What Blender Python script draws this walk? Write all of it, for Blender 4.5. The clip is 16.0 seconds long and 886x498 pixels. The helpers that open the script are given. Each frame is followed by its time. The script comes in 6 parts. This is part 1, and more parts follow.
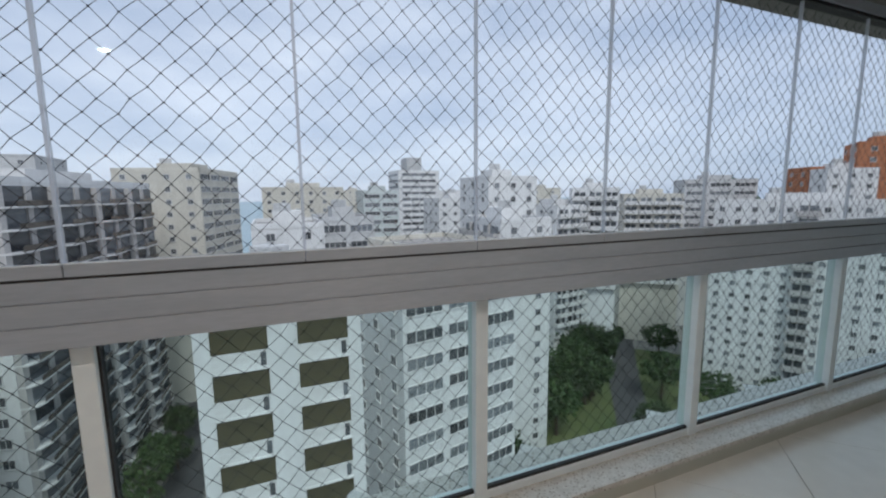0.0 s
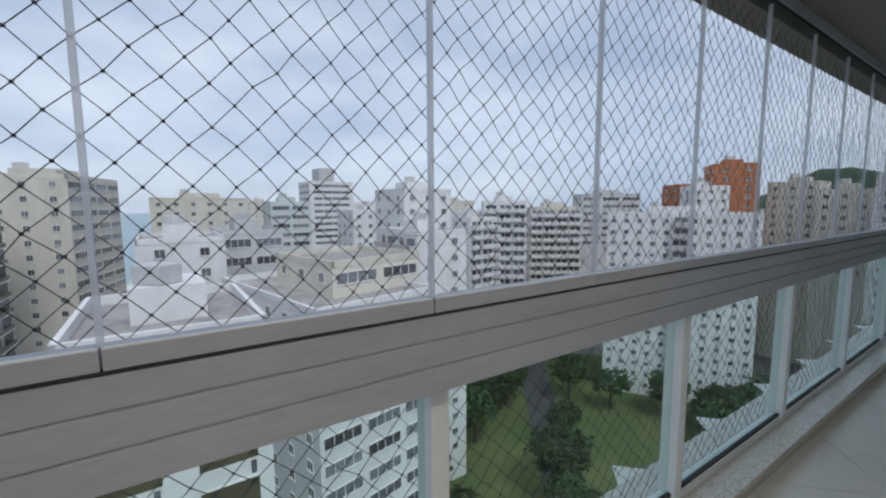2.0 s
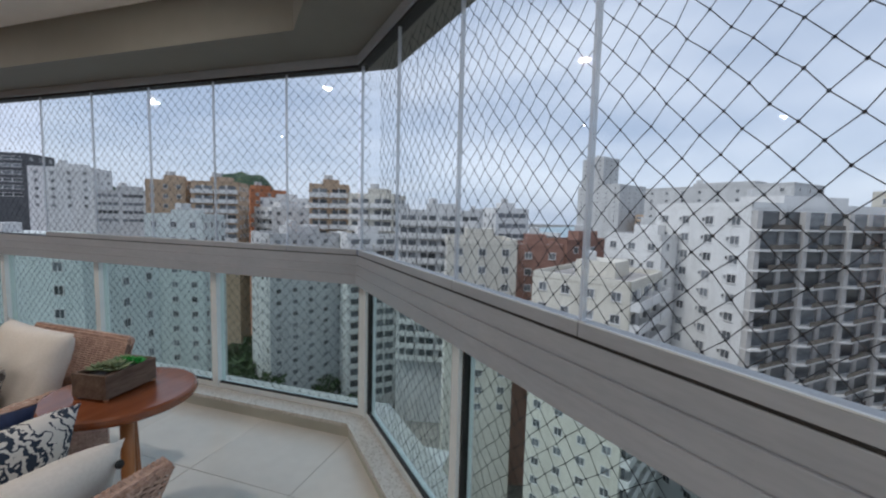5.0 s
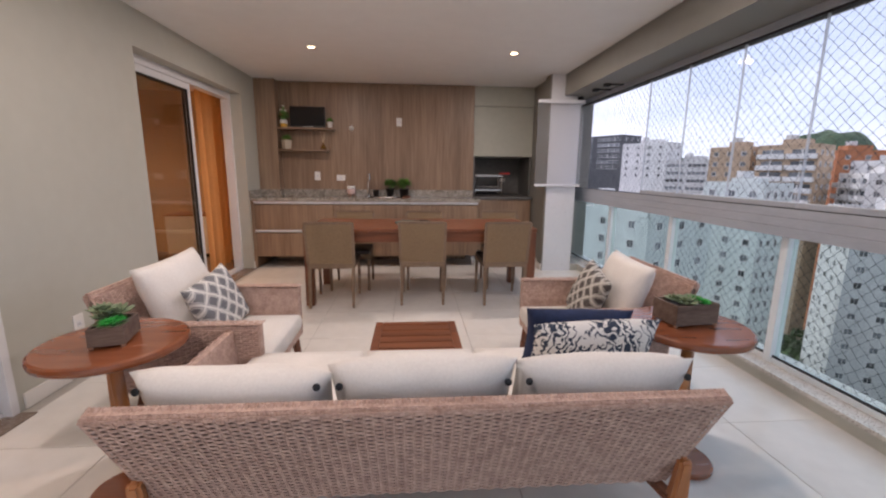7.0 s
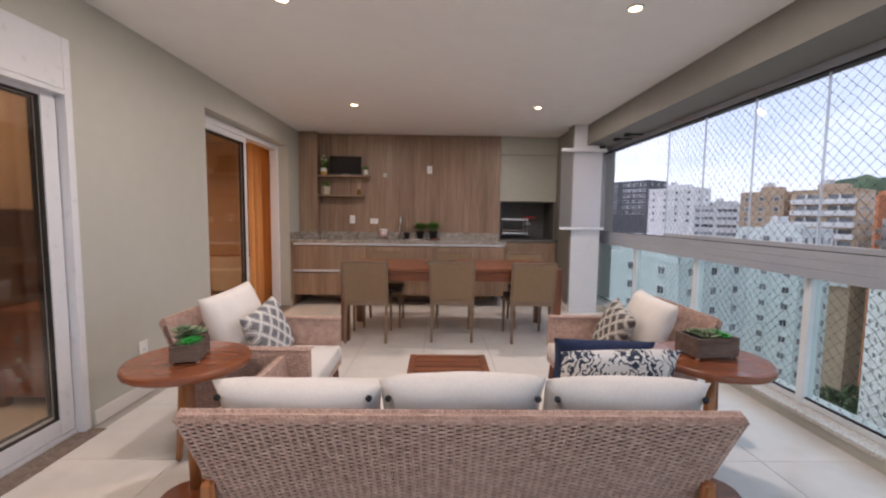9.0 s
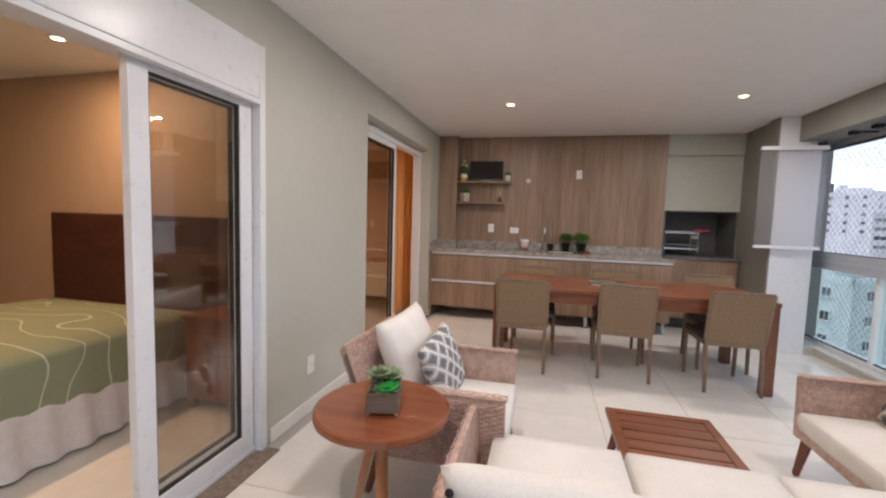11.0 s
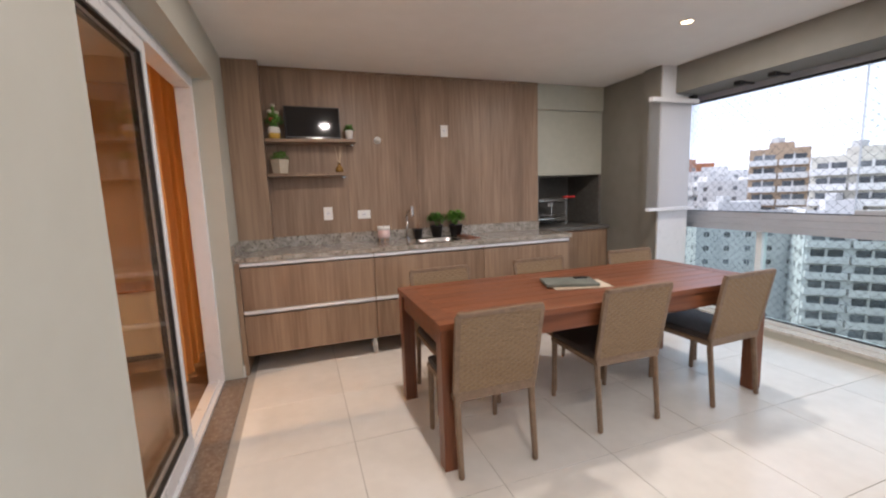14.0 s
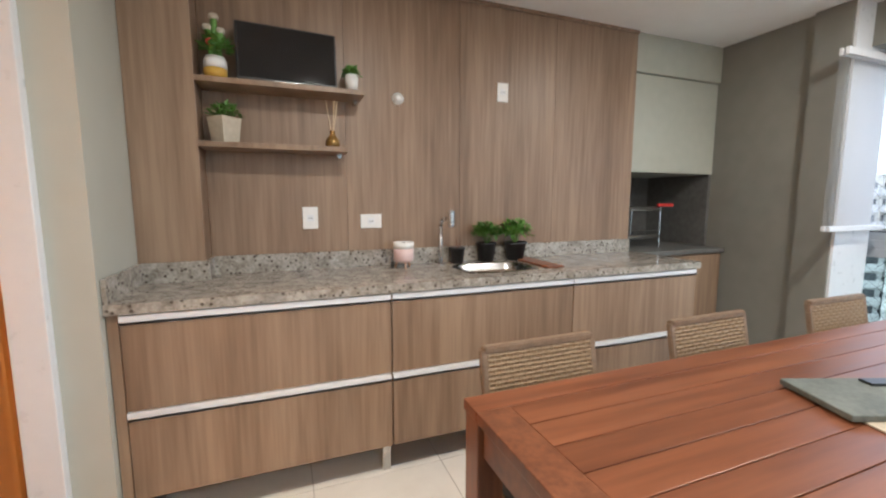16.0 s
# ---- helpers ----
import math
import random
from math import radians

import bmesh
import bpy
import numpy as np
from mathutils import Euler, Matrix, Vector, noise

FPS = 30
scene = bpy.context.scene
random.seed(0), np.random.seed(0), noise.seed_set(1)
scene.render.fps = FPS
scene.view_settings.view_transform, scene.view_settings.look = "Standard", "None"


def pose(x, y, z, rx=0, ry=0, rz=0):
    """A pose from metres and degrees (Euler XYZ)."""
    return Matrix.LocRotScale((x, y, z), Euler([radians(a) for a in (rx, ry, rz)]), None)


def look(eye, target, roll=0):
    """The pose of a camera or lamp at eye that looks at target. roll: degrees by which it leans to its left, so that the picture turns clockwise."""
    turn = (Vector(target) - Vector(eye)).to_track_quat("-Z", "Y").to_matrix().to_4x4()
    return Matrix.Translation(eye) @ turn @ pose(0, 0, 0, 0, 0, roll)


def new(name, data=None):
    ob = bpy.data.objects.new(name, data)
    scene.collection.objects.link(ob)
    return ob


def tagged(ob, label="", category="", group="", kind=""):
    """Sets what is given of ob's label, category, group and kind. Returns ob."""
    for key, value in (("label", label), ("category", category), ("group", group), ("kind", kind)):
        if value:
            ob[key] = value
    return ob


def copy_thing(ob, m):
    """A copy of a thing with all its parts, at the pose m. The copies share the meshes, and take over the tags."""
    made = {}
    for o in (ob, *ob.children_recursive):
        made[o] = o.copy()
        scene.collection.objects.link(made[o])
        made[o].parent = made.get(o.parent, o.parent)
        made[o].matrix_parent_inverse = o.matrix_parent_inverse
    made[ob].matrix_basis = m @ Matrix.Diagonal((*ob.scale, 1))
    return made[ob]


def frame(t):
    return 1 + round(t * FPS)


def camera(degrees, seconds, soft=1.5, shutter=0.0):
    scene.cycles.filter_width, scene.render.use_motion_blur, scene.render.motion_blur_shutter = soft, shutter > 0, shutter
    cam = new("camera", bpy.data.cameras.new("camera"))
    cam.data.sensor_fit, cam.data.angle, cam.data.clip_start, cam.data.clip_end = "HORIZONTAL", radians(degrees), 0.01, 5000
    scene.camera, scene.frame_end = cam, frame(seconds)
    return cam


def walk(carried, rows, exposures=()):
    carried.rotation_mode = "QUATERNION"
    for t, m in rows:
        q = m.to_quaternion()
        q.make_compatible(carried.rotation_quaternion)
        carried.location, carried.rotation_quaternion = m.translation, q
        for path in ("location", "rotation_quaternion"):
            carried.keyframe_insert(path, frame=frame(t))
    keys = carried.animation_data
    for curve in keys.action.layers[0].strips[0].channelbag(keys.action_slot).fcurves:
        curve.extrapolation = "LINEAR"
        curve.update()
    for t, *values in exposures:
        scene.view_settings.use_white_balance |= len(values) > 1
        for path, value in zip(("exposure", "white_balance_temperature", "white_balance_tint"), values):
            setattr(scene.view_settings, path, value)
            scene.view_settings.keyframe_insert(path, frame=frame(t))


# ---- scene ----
cam = camera(94.4, 16.0, soft=2.2)

# rows of seconds, x, y, z, pitch, roll, yaw: looking out over the parapet, then turning inward
TURN = [
    (0.0, 1.522, -5.835, 1.304, -7.61, 0.57, -156.85), (0.5, 1.651, -5.988, 1.332, -7.05, 0.56, -163.46),
    (1.0, 1.731, -6.073, 1.344, -6.47, 0.40, -168.59), (1.5, 1.754, -6.170, 1.343, -6.22, 0.36, -170.46),
    (2.0, 1.778, -6.323, 1.345, -6.04, 0.29, -168.59), (2.5, 1.856, -6.403, 1.350, -5.64, 0.18, -161.20),
    (3.0, 1.974, -6.403, 1.348, -5.56, -0.33, -148.98), (3.5, 2.137, -6.330, 1.352, -5.50, -0.85, -134.71),
    (4.0, 2.260, -6.226, 1.358, -5.35, -1.16, -116.24), (4.5, 2.295, -6.091, 1.362, -5.11, -1.00, -95.42),
    (5.0, 2.253, -5.958, 1.370, -4.98, -1.50, -72.33), (5.2, 2.222, -5.892, 1.372, -5.01, -1.75, -62.71),
    (5.6, 2.18, -5.84, 1.365, -5.9, -1.5, -44.5), (6.0, 2.15, -5.85, 1.345, -7.3, -1.1, -28.5),
    (6.5, 2.13, -5.90, 1.325, -9.3, -0.8, -13.5), (7.0, 2.123, -5.97, 1.305, -10.7, -0.6, -4.2),
]
# rows of seconds, eye, target, roll: across the lounge and up to the kitchen counter
ALONG = [
    (7.3, (2.122, -6.023, 1.296), (2.184, -4.062, 0.911), 0.7),
    (7.5, (2.111, -6.077, 1.282), (2.182, -4.123, 0.865), 0.3),
    (8.0, (2.091, -6.183, 1.259), (2.18, -4.221, 0.884), 0.1),
    (8.2, (2.085, -6.189, 1.27), (2.181, -4.216, 0.955), 0.3),
    (10.3, (1.812, -6.06, 1.314), (1.517, -4.085, 1.198), 1.6),
    (10.5, (1.707, -5.96, 1.341), (1.346, -3.998, 1.207), 1.6),
    (11.0, (1.51, -5.774, 1.359), (1.035, -3.838, 1.204), 1.7),
    (11.5, (1.222, -5.549, 1.349), (0.716, -3.623, 1.164), 1.4),
    (12.0, (0.968, -5.28, 1.349), (0.506, -3.347, 1.123), 0.9),
    (12.5, (0.734, -4.92, 1.362), (0.388, -2.965, 1.122), 0.1),
    (13.0, (0.563, -4.564, 1.334), (0.544, -2.579, 1.09), -0.5),
    (13.5, (0.478, -4.199, 1.341), (0.853, -2.251, 1.087), -1.8),
    (14.0, (0.504, -3.828, 1.376), (1.152, -1.955, 1.106), -2.0),
    (14.5, (0.526, -3.465, 1.318), (1.397, -1.685, 1.047), -1.3),
    (15.0, (0.556, -3.085, 1.349), (1.519, -1.357, 1.056), -1.2),
    (15.5, (0.63, -2.624, 1.319), (1.522, -0.854, 1.052), -0.5),
    (16.0, (0.635, -2.205, 1.316), (1.344, -0.35, 1.083), 0.0),
]
walk(cam,
     [(t, pose(x, y, z, 90 + p, r, w)) for t, x, y, z, p, r, w in TURN]
     + [(t, look(e, g, r)) for t, e, g, r in ALONG],
     exposures=[(0.0, 0.15, 6050, 12), (4.0, 0.05, 6050, 12), (4.6, 0.1, 6050, 12), (5.3, 0.2, 6050, 13), (7.3, 0.88, 6350, 24), (8.2, 0.88, 6350, 24), (10.5, 1.0, 6050, 17), (12.0, 1.2, 6100, 17), (13.0, 1.15, 6100, 16), (14.2, 1.32, 6100, 16), (15.0, 1.4, 6100, 16), (16.0, 1.77, 5750, 7)])

# ---- sky and sun: an overcast day ----
world = bpy.data.worlds.new("overcast_sky")
scene.world = world
world.use_nodes = True
wn, wl = world.node_tree.nodes, world.node_tree.links
wn.clear()
w_out, w_bg = wn.new("ShaderNodeOutputWorld"), wn.new("ShaderNodeBackground")
w_sky = wn.new("ShaderNodeTexSky")
w_sky.sky_type, w_sky.sun_disc = "NISHITA", False
w_sky.sun_elevation, w_sky.sun_rotation = radians(55), radians(322)
w_coord, w_map = wn.new("ShaderNodeTexCoord"), wn.new("ShaderNodeMapping")
w_map.inputs["Scale"].default_value = (1.0, 1.0, 3.2)
w_noise = wn.new("ShaderNodeTexNoise")
w_noise.inputs["Scale"].default_value, w_noise.inputs["Detail"].default_value = 2.3, 7
w_noise.inputs["Roughness"].default_value = 0.52
w_ramp = wn.new("ShaderNodeValToRGB")
w_ramp.color_ramp.elements[0].position, w_ramp.color_ramp.elements[1].position = 0.33, 0.68
w_ramp.color_ramp.elements[0].color = (4.6, 5.35, 6.7, 1)
w_ramp.color_ramp.elements[1].color = (7.9, 8.3, 9.1, 1)
w_mix = wn.new("ShaderNodeMix")
w_mix.data_type = "RGBA"
w_mix.inputs["Factor"].default_value = 0.86
wl.new(w_coord.outputs["Generated"], w_map.inputs["Vector"])
wl.new(w_map.outputs["Vector"], w_noise.inputs["Vector"])
wl.new(w_noise.outputs["Fac"], w_ramp.inputs["Fac"])
wl.new(w_sky.outputs["Color"], w_mix.inputs["A"])
wl.new(w_ramp.outputs["Color"], w_mix.inputs["B"])
wl.new(w_mix.outputs["Result"], w_bg.inputs["Color"])
w_bg.inputs["Strength"].default_value = 0.1
wl.new(w_bg.outputs["Background"], w_out.inputs["Surface"])

sun_data = bpy.data.lights.new("sun", "SUN")
sun_data.energy, sun_data.angle, sun_data.color = 1.5, radians(20), (1.0, 0.96, 0.9)
sun = new("sun", sun_data)
sun.matrix_world = look((-10, 13, 24), (0, 0, 0))


def lamp(x, y, z, watts, colour, size=0.09, spread=180):
    """The bulb of a recessed ceiling spot, shining down."""
    data = bpy.data.lights.new("spot_bulb", "AREA")
    data.shape, data.size, data.energy, data.color, data.spread = "DISK", size, watts, colour, radians(spread)
    ob = new("spot_bulb", data)
    ob.matrix_world = pose(x, y, z)
    return ob


WARM = (1.0, 0.88, 0.74)
# The fifth spot is unseen, added on the grid to brighten the sofa back.
SPOTS = [(1.124, -1.51, 8.5), (3.17, -1.52, 9.5), (1.168, -3.74, 7.5), (3.2, -3.71, 8), (1.168, -5.97, 12)]
for sx, sy, watts in SPOTS:
    lamp(sx, sy, 2.497, watts, WARM)
lamp(-1.62, -3.7, 2.425, 8, (1.0, 0.62, 0.32))
lamp(-1.6, -5.2, 2.425, 9, (1.0, 0.62, 0.32))
lamp(-1.85, -1.35, 2.425, 15, (1.0, 0.60, 0.28), spread=150)


# ---- materials ----
def material(name, dark, light, scale=6.0, rough=0.5, metal=0.0, bump=0.0, bump_scale=60.0, stretch=(1, 1, 1), fine=8.0,
             rough_spread=0.08, vary=0.0, coat=0.0, spots=None):
    """Two tones mixed by broad and fine noise, with relief; vary shifts the tone from object to object."""
    m = bpy.data.materials.new(name)
    m.use_nodes = True
    n, l = m.node_tree.nodes, m.node_tree.links
    b = n["Principled BSDF"]
    b.inputs["Metallic"].default_value = metal
    b.inputs["Coat Weight"].default_value = coat
    co, mp = n.new("ShaderNodeTexCoord"), n.new("ShaderNodeMapping")
    mp.inputs["Scale"].default_value = stretch
    l.new(co.outputs["Object"], mp.inputs["Vector"])
    src = mp.outputs["Vector"]
    if vary:
        info, add = n.new("ShaderNodeObjectInfo"), n.new("ShaderNodeVectorMath")
        mul = n.new("ShaderNodeMath")
        mul.operation, mul.inputs[1].default_value = "MULTIPLY", 37.0
        l.new(info.outputs["Random"], mul.inputs[0])
        l.new(src, add.inputs[0])
        l.new(mul.outputs[0], add.inputs[1])
        src = add.outputs[0]
    broad, small = n.new("ShaderNodeTexNoise"), n.new("ShaderNodeTexNoise")
    broad.inputs["Scale"].default_value, broad.inputs["Detail"].default_value = scale, 4
    small.inputs["Scale"].default_value, small.inputs["Detail"].default_value = scale * fine, 3
    for t in (broad, small):
        l.new(src, t.inputs["Vector"])
    mean = n.new("ShaderNodeMath")
    mean.operation = "MULTIPLY_ADD"
    mean.inputs[1].default_value = 0.55
    sm = n.new("ShaderNodeMath")
    sm.operation, sm.inputs[1].default_value = "MULTIPLY", 0.45
    l.new(small.outputs["Fac"], sm.inputs[0])
    l.new(broad.outputs["Fac"], mean.inputs[0])
    l.new(sm.outputs[0], mean.inputs[2])
    ramp = n.new("ShaderNodeValToRGB")
    ramp.color_ramp.elements[0].position, ramp.color_ramp.elements[1].position = 0.36, 0.64
    ramp.color_ramp.elements[0].color, ramp.color_ramp.elements[1].color = (*dark, 1), (*light, 1)
    l.new(mean.outputs[0], ramp.inputs["Fac"])
    col = ramp.outputs["Color"]
    if spots:
        sp, sr, mx = n.new("ShaderNodeTexVoronoi"), n.new("ShaderNodeValToRGB"), n.new("ShaderNodeMix")
        sp.inputs["Scale"].default_value = spots[1]
        sr.color_ramp.elements[0].position, sr.color_ramp.elements[1].position = 0.18, 0.32
        sr.color_ramp.elements[0].color, sr.color_ramp.elements[1].color = (1, 1, 1, 1), (0, 0, 0, 1)
        mx.data_type = "RGBA"
        mx.inputs["B"].default_value = (*spots[0], 1)
        l.new(src, sp.inputs["Vector"])
        l.new(sp.outputs["Distance"], sr.inputs["Fac"])
        l.new(sr.outputs["Color"], mx.inputs["Factor"])
        l.new(col, mx.inputs["A"])
        col = mx.outputs["Result"]
    if vary:
        hsv, vr = n.new("ShaderNodeHueSaturation"), n.new("ShaderNodeMapRange")
        vr.inputs["To Min"].default_value, vr.inputs["To Max"].default_value = 1 - vary, 1 + vary
        l.new(info.outputs["Random"], vr.inputs["Value"])
        l.new(vr.outputs["Result"], hsv.inputs["Value"])
        l.new(col, hsv.inputs["Color"])
        col = hsv.outputs["Color"]
    l.new(col, b.inputs["Base Color"])
    rr = n.new("ShaderNodeMapRange")
    rr.inputs["To Min"].default_value, rr.inputs["To Max"].default_value = max(0.02, rough - rough_spread), min(1, rough + rough_spread)
    l.new(small.outputs["Fac"], rr.inputs["Value"])
    l.new(rr.outputs["Result"], b.inputs["Roughness"])
    if bump:
        bt, bn = n.new("ShaderNodeTexNoise"), n.new("ShaderNodeBump")
        bt.inputs["Scale"].default_value, bt.inputs["Detail"].default_value = bump_scale, 3
        l.new(src, bt.inputs["Vector"])
        l.new(bt.outputs["Fac"], bn.inputs["Height"])
        bn.inputs["Strength"].default_value, bn.inputs["Distance"].default_value = bump, 0.004
        l.new(bn.outputs["Normal"], b.inputs["Normal"])
    return m


def glass(name, tint=(1, 1, 1), rough=0.0, gloss=0.02):
    """Clear pane: light goes straight through, gloss grows with the angle."""
    m = bpy.data.materials.new(name)
    m.use_nodes = True
    n, l = m.node_tree.nodes, m.node_tree.links
    n.clear()
    out, mix, lw = n.new("ShaderNodeOutputMaterial"), n.new("ShaderNodeMixShader"), n.new("ShaderNodeLayerWeight")
    tr, gl = n.new("ShaderNodeBsdfTransparent"), n.new("ShaderNodeBsdfGlossy")
    tr.inputs["Color"].default_value = (*tint, 1)
    gl.inputs["Roughness"].default_value = rough
    lw.inputs["Blend"].default_value = 0.5
    power, gain = n.new("ShaderNodeMath"), n.new("ShaderNodeMath")
    power.operation, power.inputs[1].default_value = "POWER", 4.5
    gain.operation, gain.inputs[1].default_value, gain.inputs[2].default_value = "MULTIPLY_ADD", 0.2, gloss
    l.new(lw.outputs["Facing"], power.inputs[0])
    l.new(power.outputs[0], gain.inputs[0])
    l.new(gain.outputs[0], mix.inputs["Fac"])
    l.new(tr.outputs[0], mix.inputs[1])
    l.new(gl.outputs[0], mix.inputs[2])
    l.new(mix.outputs[0], out.inputs["Surface"])
    return m


def glow(name, colour, strength):
    m = bpy.data.materials.new(name)
    m.use_nodes = True
    b = m.node_tree.nodes["Principled BSDF"]
    b.inputs["Emission Color"].default_value, b.inputs["Emission Strength"].default_value = (*colour, 1), strength
    return m


M_WALL = material("sage_grey_paint", (0.475, 0.475, 0.415), (0.505, 0.505, 0.445), 1.2, 0.55, bump=0.12, bump_scale=220)
M_CEIL = material("white_ceiling_paint", (0.86, 0.86, 0.85), (0.90, 0.90, 0.89), 0.8, 0.7, bump=0.05, bump_scale=150)
# Beam grey, kept dark enough to put shade on the nook wall too.
M_BEAM = material("grey_beam_and_nook_shade", (0.205, 0.20, 0.178), (0.235, 0.23, 0.205), 1.0, 0.55, bump=0.08, bump_scale=150)
M_TILE = material("pale_porcelain", (0.73, 0.71, 0.665), (0.79, 0.77, 0.725), 1.5, 0.2, vary=0.02, rough_spread=0.06)
M_GROUT = material("grey_grout", (0.36, 0.34, 0.31), (0.42, 0.40, 0.36), 20, 0.85)
M_GRANITE = material("speckled_granite", (0.20, 0.175, 0.145), (0.47, 0.43, 0.375), 15, 0.12, fine=5, spots=((0.09, 0.07, 0.055), 38))
M_SILL = material("beige_granite_sill", (0.56, 0.535, 0.49), (0.70, 0.675, 0.63), 26, 0.16, fine=4, spots=((0.30, 0.25, 0.2), 70))
M_ALU = material("white_coated_aluminium", (0.76, 0.82, 0.85), (0.82, 0.88, 0.90), 3, 0.35, bump=0.02)
M_RAIL = material("grey_coated_rail", (0.375, 0.41, 0.465), (0.435, 0.47, 0.525), 2.5, 0.38, rough_spread=0.1, stretch=(1, 1, 6))
M_TRACK = material("dark_rubber_seal", (0.012, 0.012, 0.013), (0.03, 0.03, 0.03), 8, 0.6)
M_NET = material("black_net_cord", (0.02, 0.022, 0.028), (0.05, 0.052, 0.06), 30, 0.7)
M_GLASS = glass("clear_glass", (0.97, 0.985, 0.98))
M_GREEN_GLASS = glass("greenish_tempered_glass", (0.88, 0.95, 0.925))


def scattering_glass(name, cover):
    """Glass seen edge on or through several sheets: part clear, part pale and scattering."""
    m = material(name, (0.70, 0.74, 0.78), (0.78, 0.82, 0.86), 2, 0.3)
    n, l = m.node_tree.nodes, m.node_tree.links
    clear, veil = n.new("ShaderNodeBsdfTransparent"), n.new("ShaderNodeMixShader")
    soft, both = n.new("ShaderNodeBsdfTranslucent"), n.new("ShaderNodeMixShader")
    soft.inputs["Color"].default_value = (0.8, 0.84, 0.9, 1)
    veil.inputs["Fac"].default_value, both.inputs["Fac"].default_value = cover, 0.6
    l.new(n["Principled BSDF"].outputs[0], both.inputs[1])
    l.new(soft.outputs[0], both.inputs[2])
    l.new(clear.outputs[0], veil.inputs[1])
    l.new(both.outputs[0], veil.inputs[2])
    l.new(veil.outputs[0], n["Material Output"].inputs["Surface"])
    return m


M_STACK_GLASS = scattering_glass("pale_stacked_glass", 0.09)
M_EDGE = scattering_glass("pale_glass_edge", 0.55)
M_DOOR_GLASS = glass("door_glass", (0.93, 0.925, 0.91), gloss=0.10)
M_PANEL = material("oak_laminate", (0.19, 0.120, 0.075), (0.335, 0.228, 0.15), 1.0, 0.42, bump=0.1, bump_scale=10, stretch=(8, 8, 0.45), fine=5, vary=0.05)
M_WHITE = material("white_plastic", (0.76, 0.75, 0.72), (0.82, 0.81, 0.79), 8, 0.35)
M_WFRAME = material("white_door_frame", (0.73, 0.74, 0.76), (0.76, 0.77, 0.79), 3, 0.3)
M_HOOD = material("sage_hood_paint", (0.40, 0.41, 0.35), (0.44, 0.45, 0.385), 1.5, 0.5, bump=0.06, bump_scale=200)
M_DARKWALL = material("dark_grey_stone", (0.10, 0.098, 0.092), (0.15, 0.148, 0.14), 3, 0.5, bump=0.1)
M_BULB = glow("lit_bulb", (1.0, 0.70, 0.40), 5.0)
M_ORANGE = material("warm_ochre_paint", (0.60, 0.42, 0.24), (0.66, 0.47, 0.28), 1.0, 0.6, bump=0.08)
M_BEDWALL = material("beige_bedroom_paint", (0.47, 0.34, 0.235), (0.51, 0.38, 0.27), 1.0, 0.6, bump=0.08)
M_WOODFLOOR = material("brown_plank_floor", (0.16, 0.11, 0.075), (0.28, 0.20, 0.14), 1.0, 0.4, stretch=(2, 14, 1), fine=5, vary=0.15)


# ---- building blocks ----
def part(name, bm, mat, parent=None, label="", smooth=False, kind="", at=None):
    """Links a bmesh as one mesh object, under a thing or under a part."""
    me = bpy.data.meshes.new(name)
    bm.normal_update()
    bm.to_mesh(me)
    bm.free()
    me.materials.append(mat)
    if smooth:
        for p in me.polygons:
            p.use_smooth = True
    ob = new(name, me)
    if at is not None:
        ob.matrix_basis = at
    if parent is not None:
        ob.parent = parent
    return tagged(ob, label, kind=kind)


def thing(name, label, category, at=None, group="", kind=""):
    ob = new(name)
    ob.empty_display_size = 0.1
    if at is not None:
        ob.matrix_basis = at
    return tagged(ob, label, category, group, kind)


def box(bm, x0, x1, y0, y1, z0, z1, m=None):
    r = bmesh.ops.create_cube(bm, size=1)
    t = Matrix.Translation(((x0 + x1) / 2, (y0 + y1) / 2, (z0 + z1) / 2)) @ Matrix.Diagonal((x1 - x0, y1 - y0, z1 - z0, 1))
    bmesh.ops.transform(bm, matrix=(m @ t) if m is not None else t, verts=r["verts"])
    return r["verts"]


def boxes(*dims, bevel=0.0, seg=2, m=None):
    """A new bmesh of boxes (x0, x1, y0, y1, z0, z1), with rounded edges."""
    bm = bmesh.new()
    for d in dims:
        box(bm, *d)
    if bevel:
        bmesh.ops.bevel(bm, geom=bm.edges[:], offset=bevel, segments=seg, affect="EDGES", profile=0.6)
    if m is not None:
        bmesh.ops.transform(bm, matrix=m, verts=bm.verts)
    return bm


def prism(points, z0, z1):
    """An upright slab over a closed outline."""
    bm = bmesh.new()
    lo = [bm.verts.new((x, y, z0)) for x, y in points]
    hi = [bm.verts.new((x, y, z1)) for x, y in points]
    bm.faces.new(lo[::-1])
    bm.faces.new(hi)
    k = len(points)
    for i in range(k):
        bm.faces.new((lo[i], lo[(i + 1) % k], hi[(i + 1) % k], hi[i]))
    bmesh.ops.recalc_face_normals(bm, faces=bm.faces)
    return bm


def rod(bm, a, b, r0, r1=None, n=10):
    """A tapered round bar from a to b."""
    a, b = Vector(a), Vector(b)
    r1 = r0 if r1 is None else r1
    q = (b - a).to_track_quat("Z", "Y").to_matrix().to_4x4()
    r = bmesh.ops.create_cone(bm, cap_ends=True, segments=n, radius1=r0, radius2=r1, depth=(b - a).length)
    bmesh.ops.transform(bm, matrix=Matrix.Translation((a + b) / 2) @ q, verts=r["verts"])


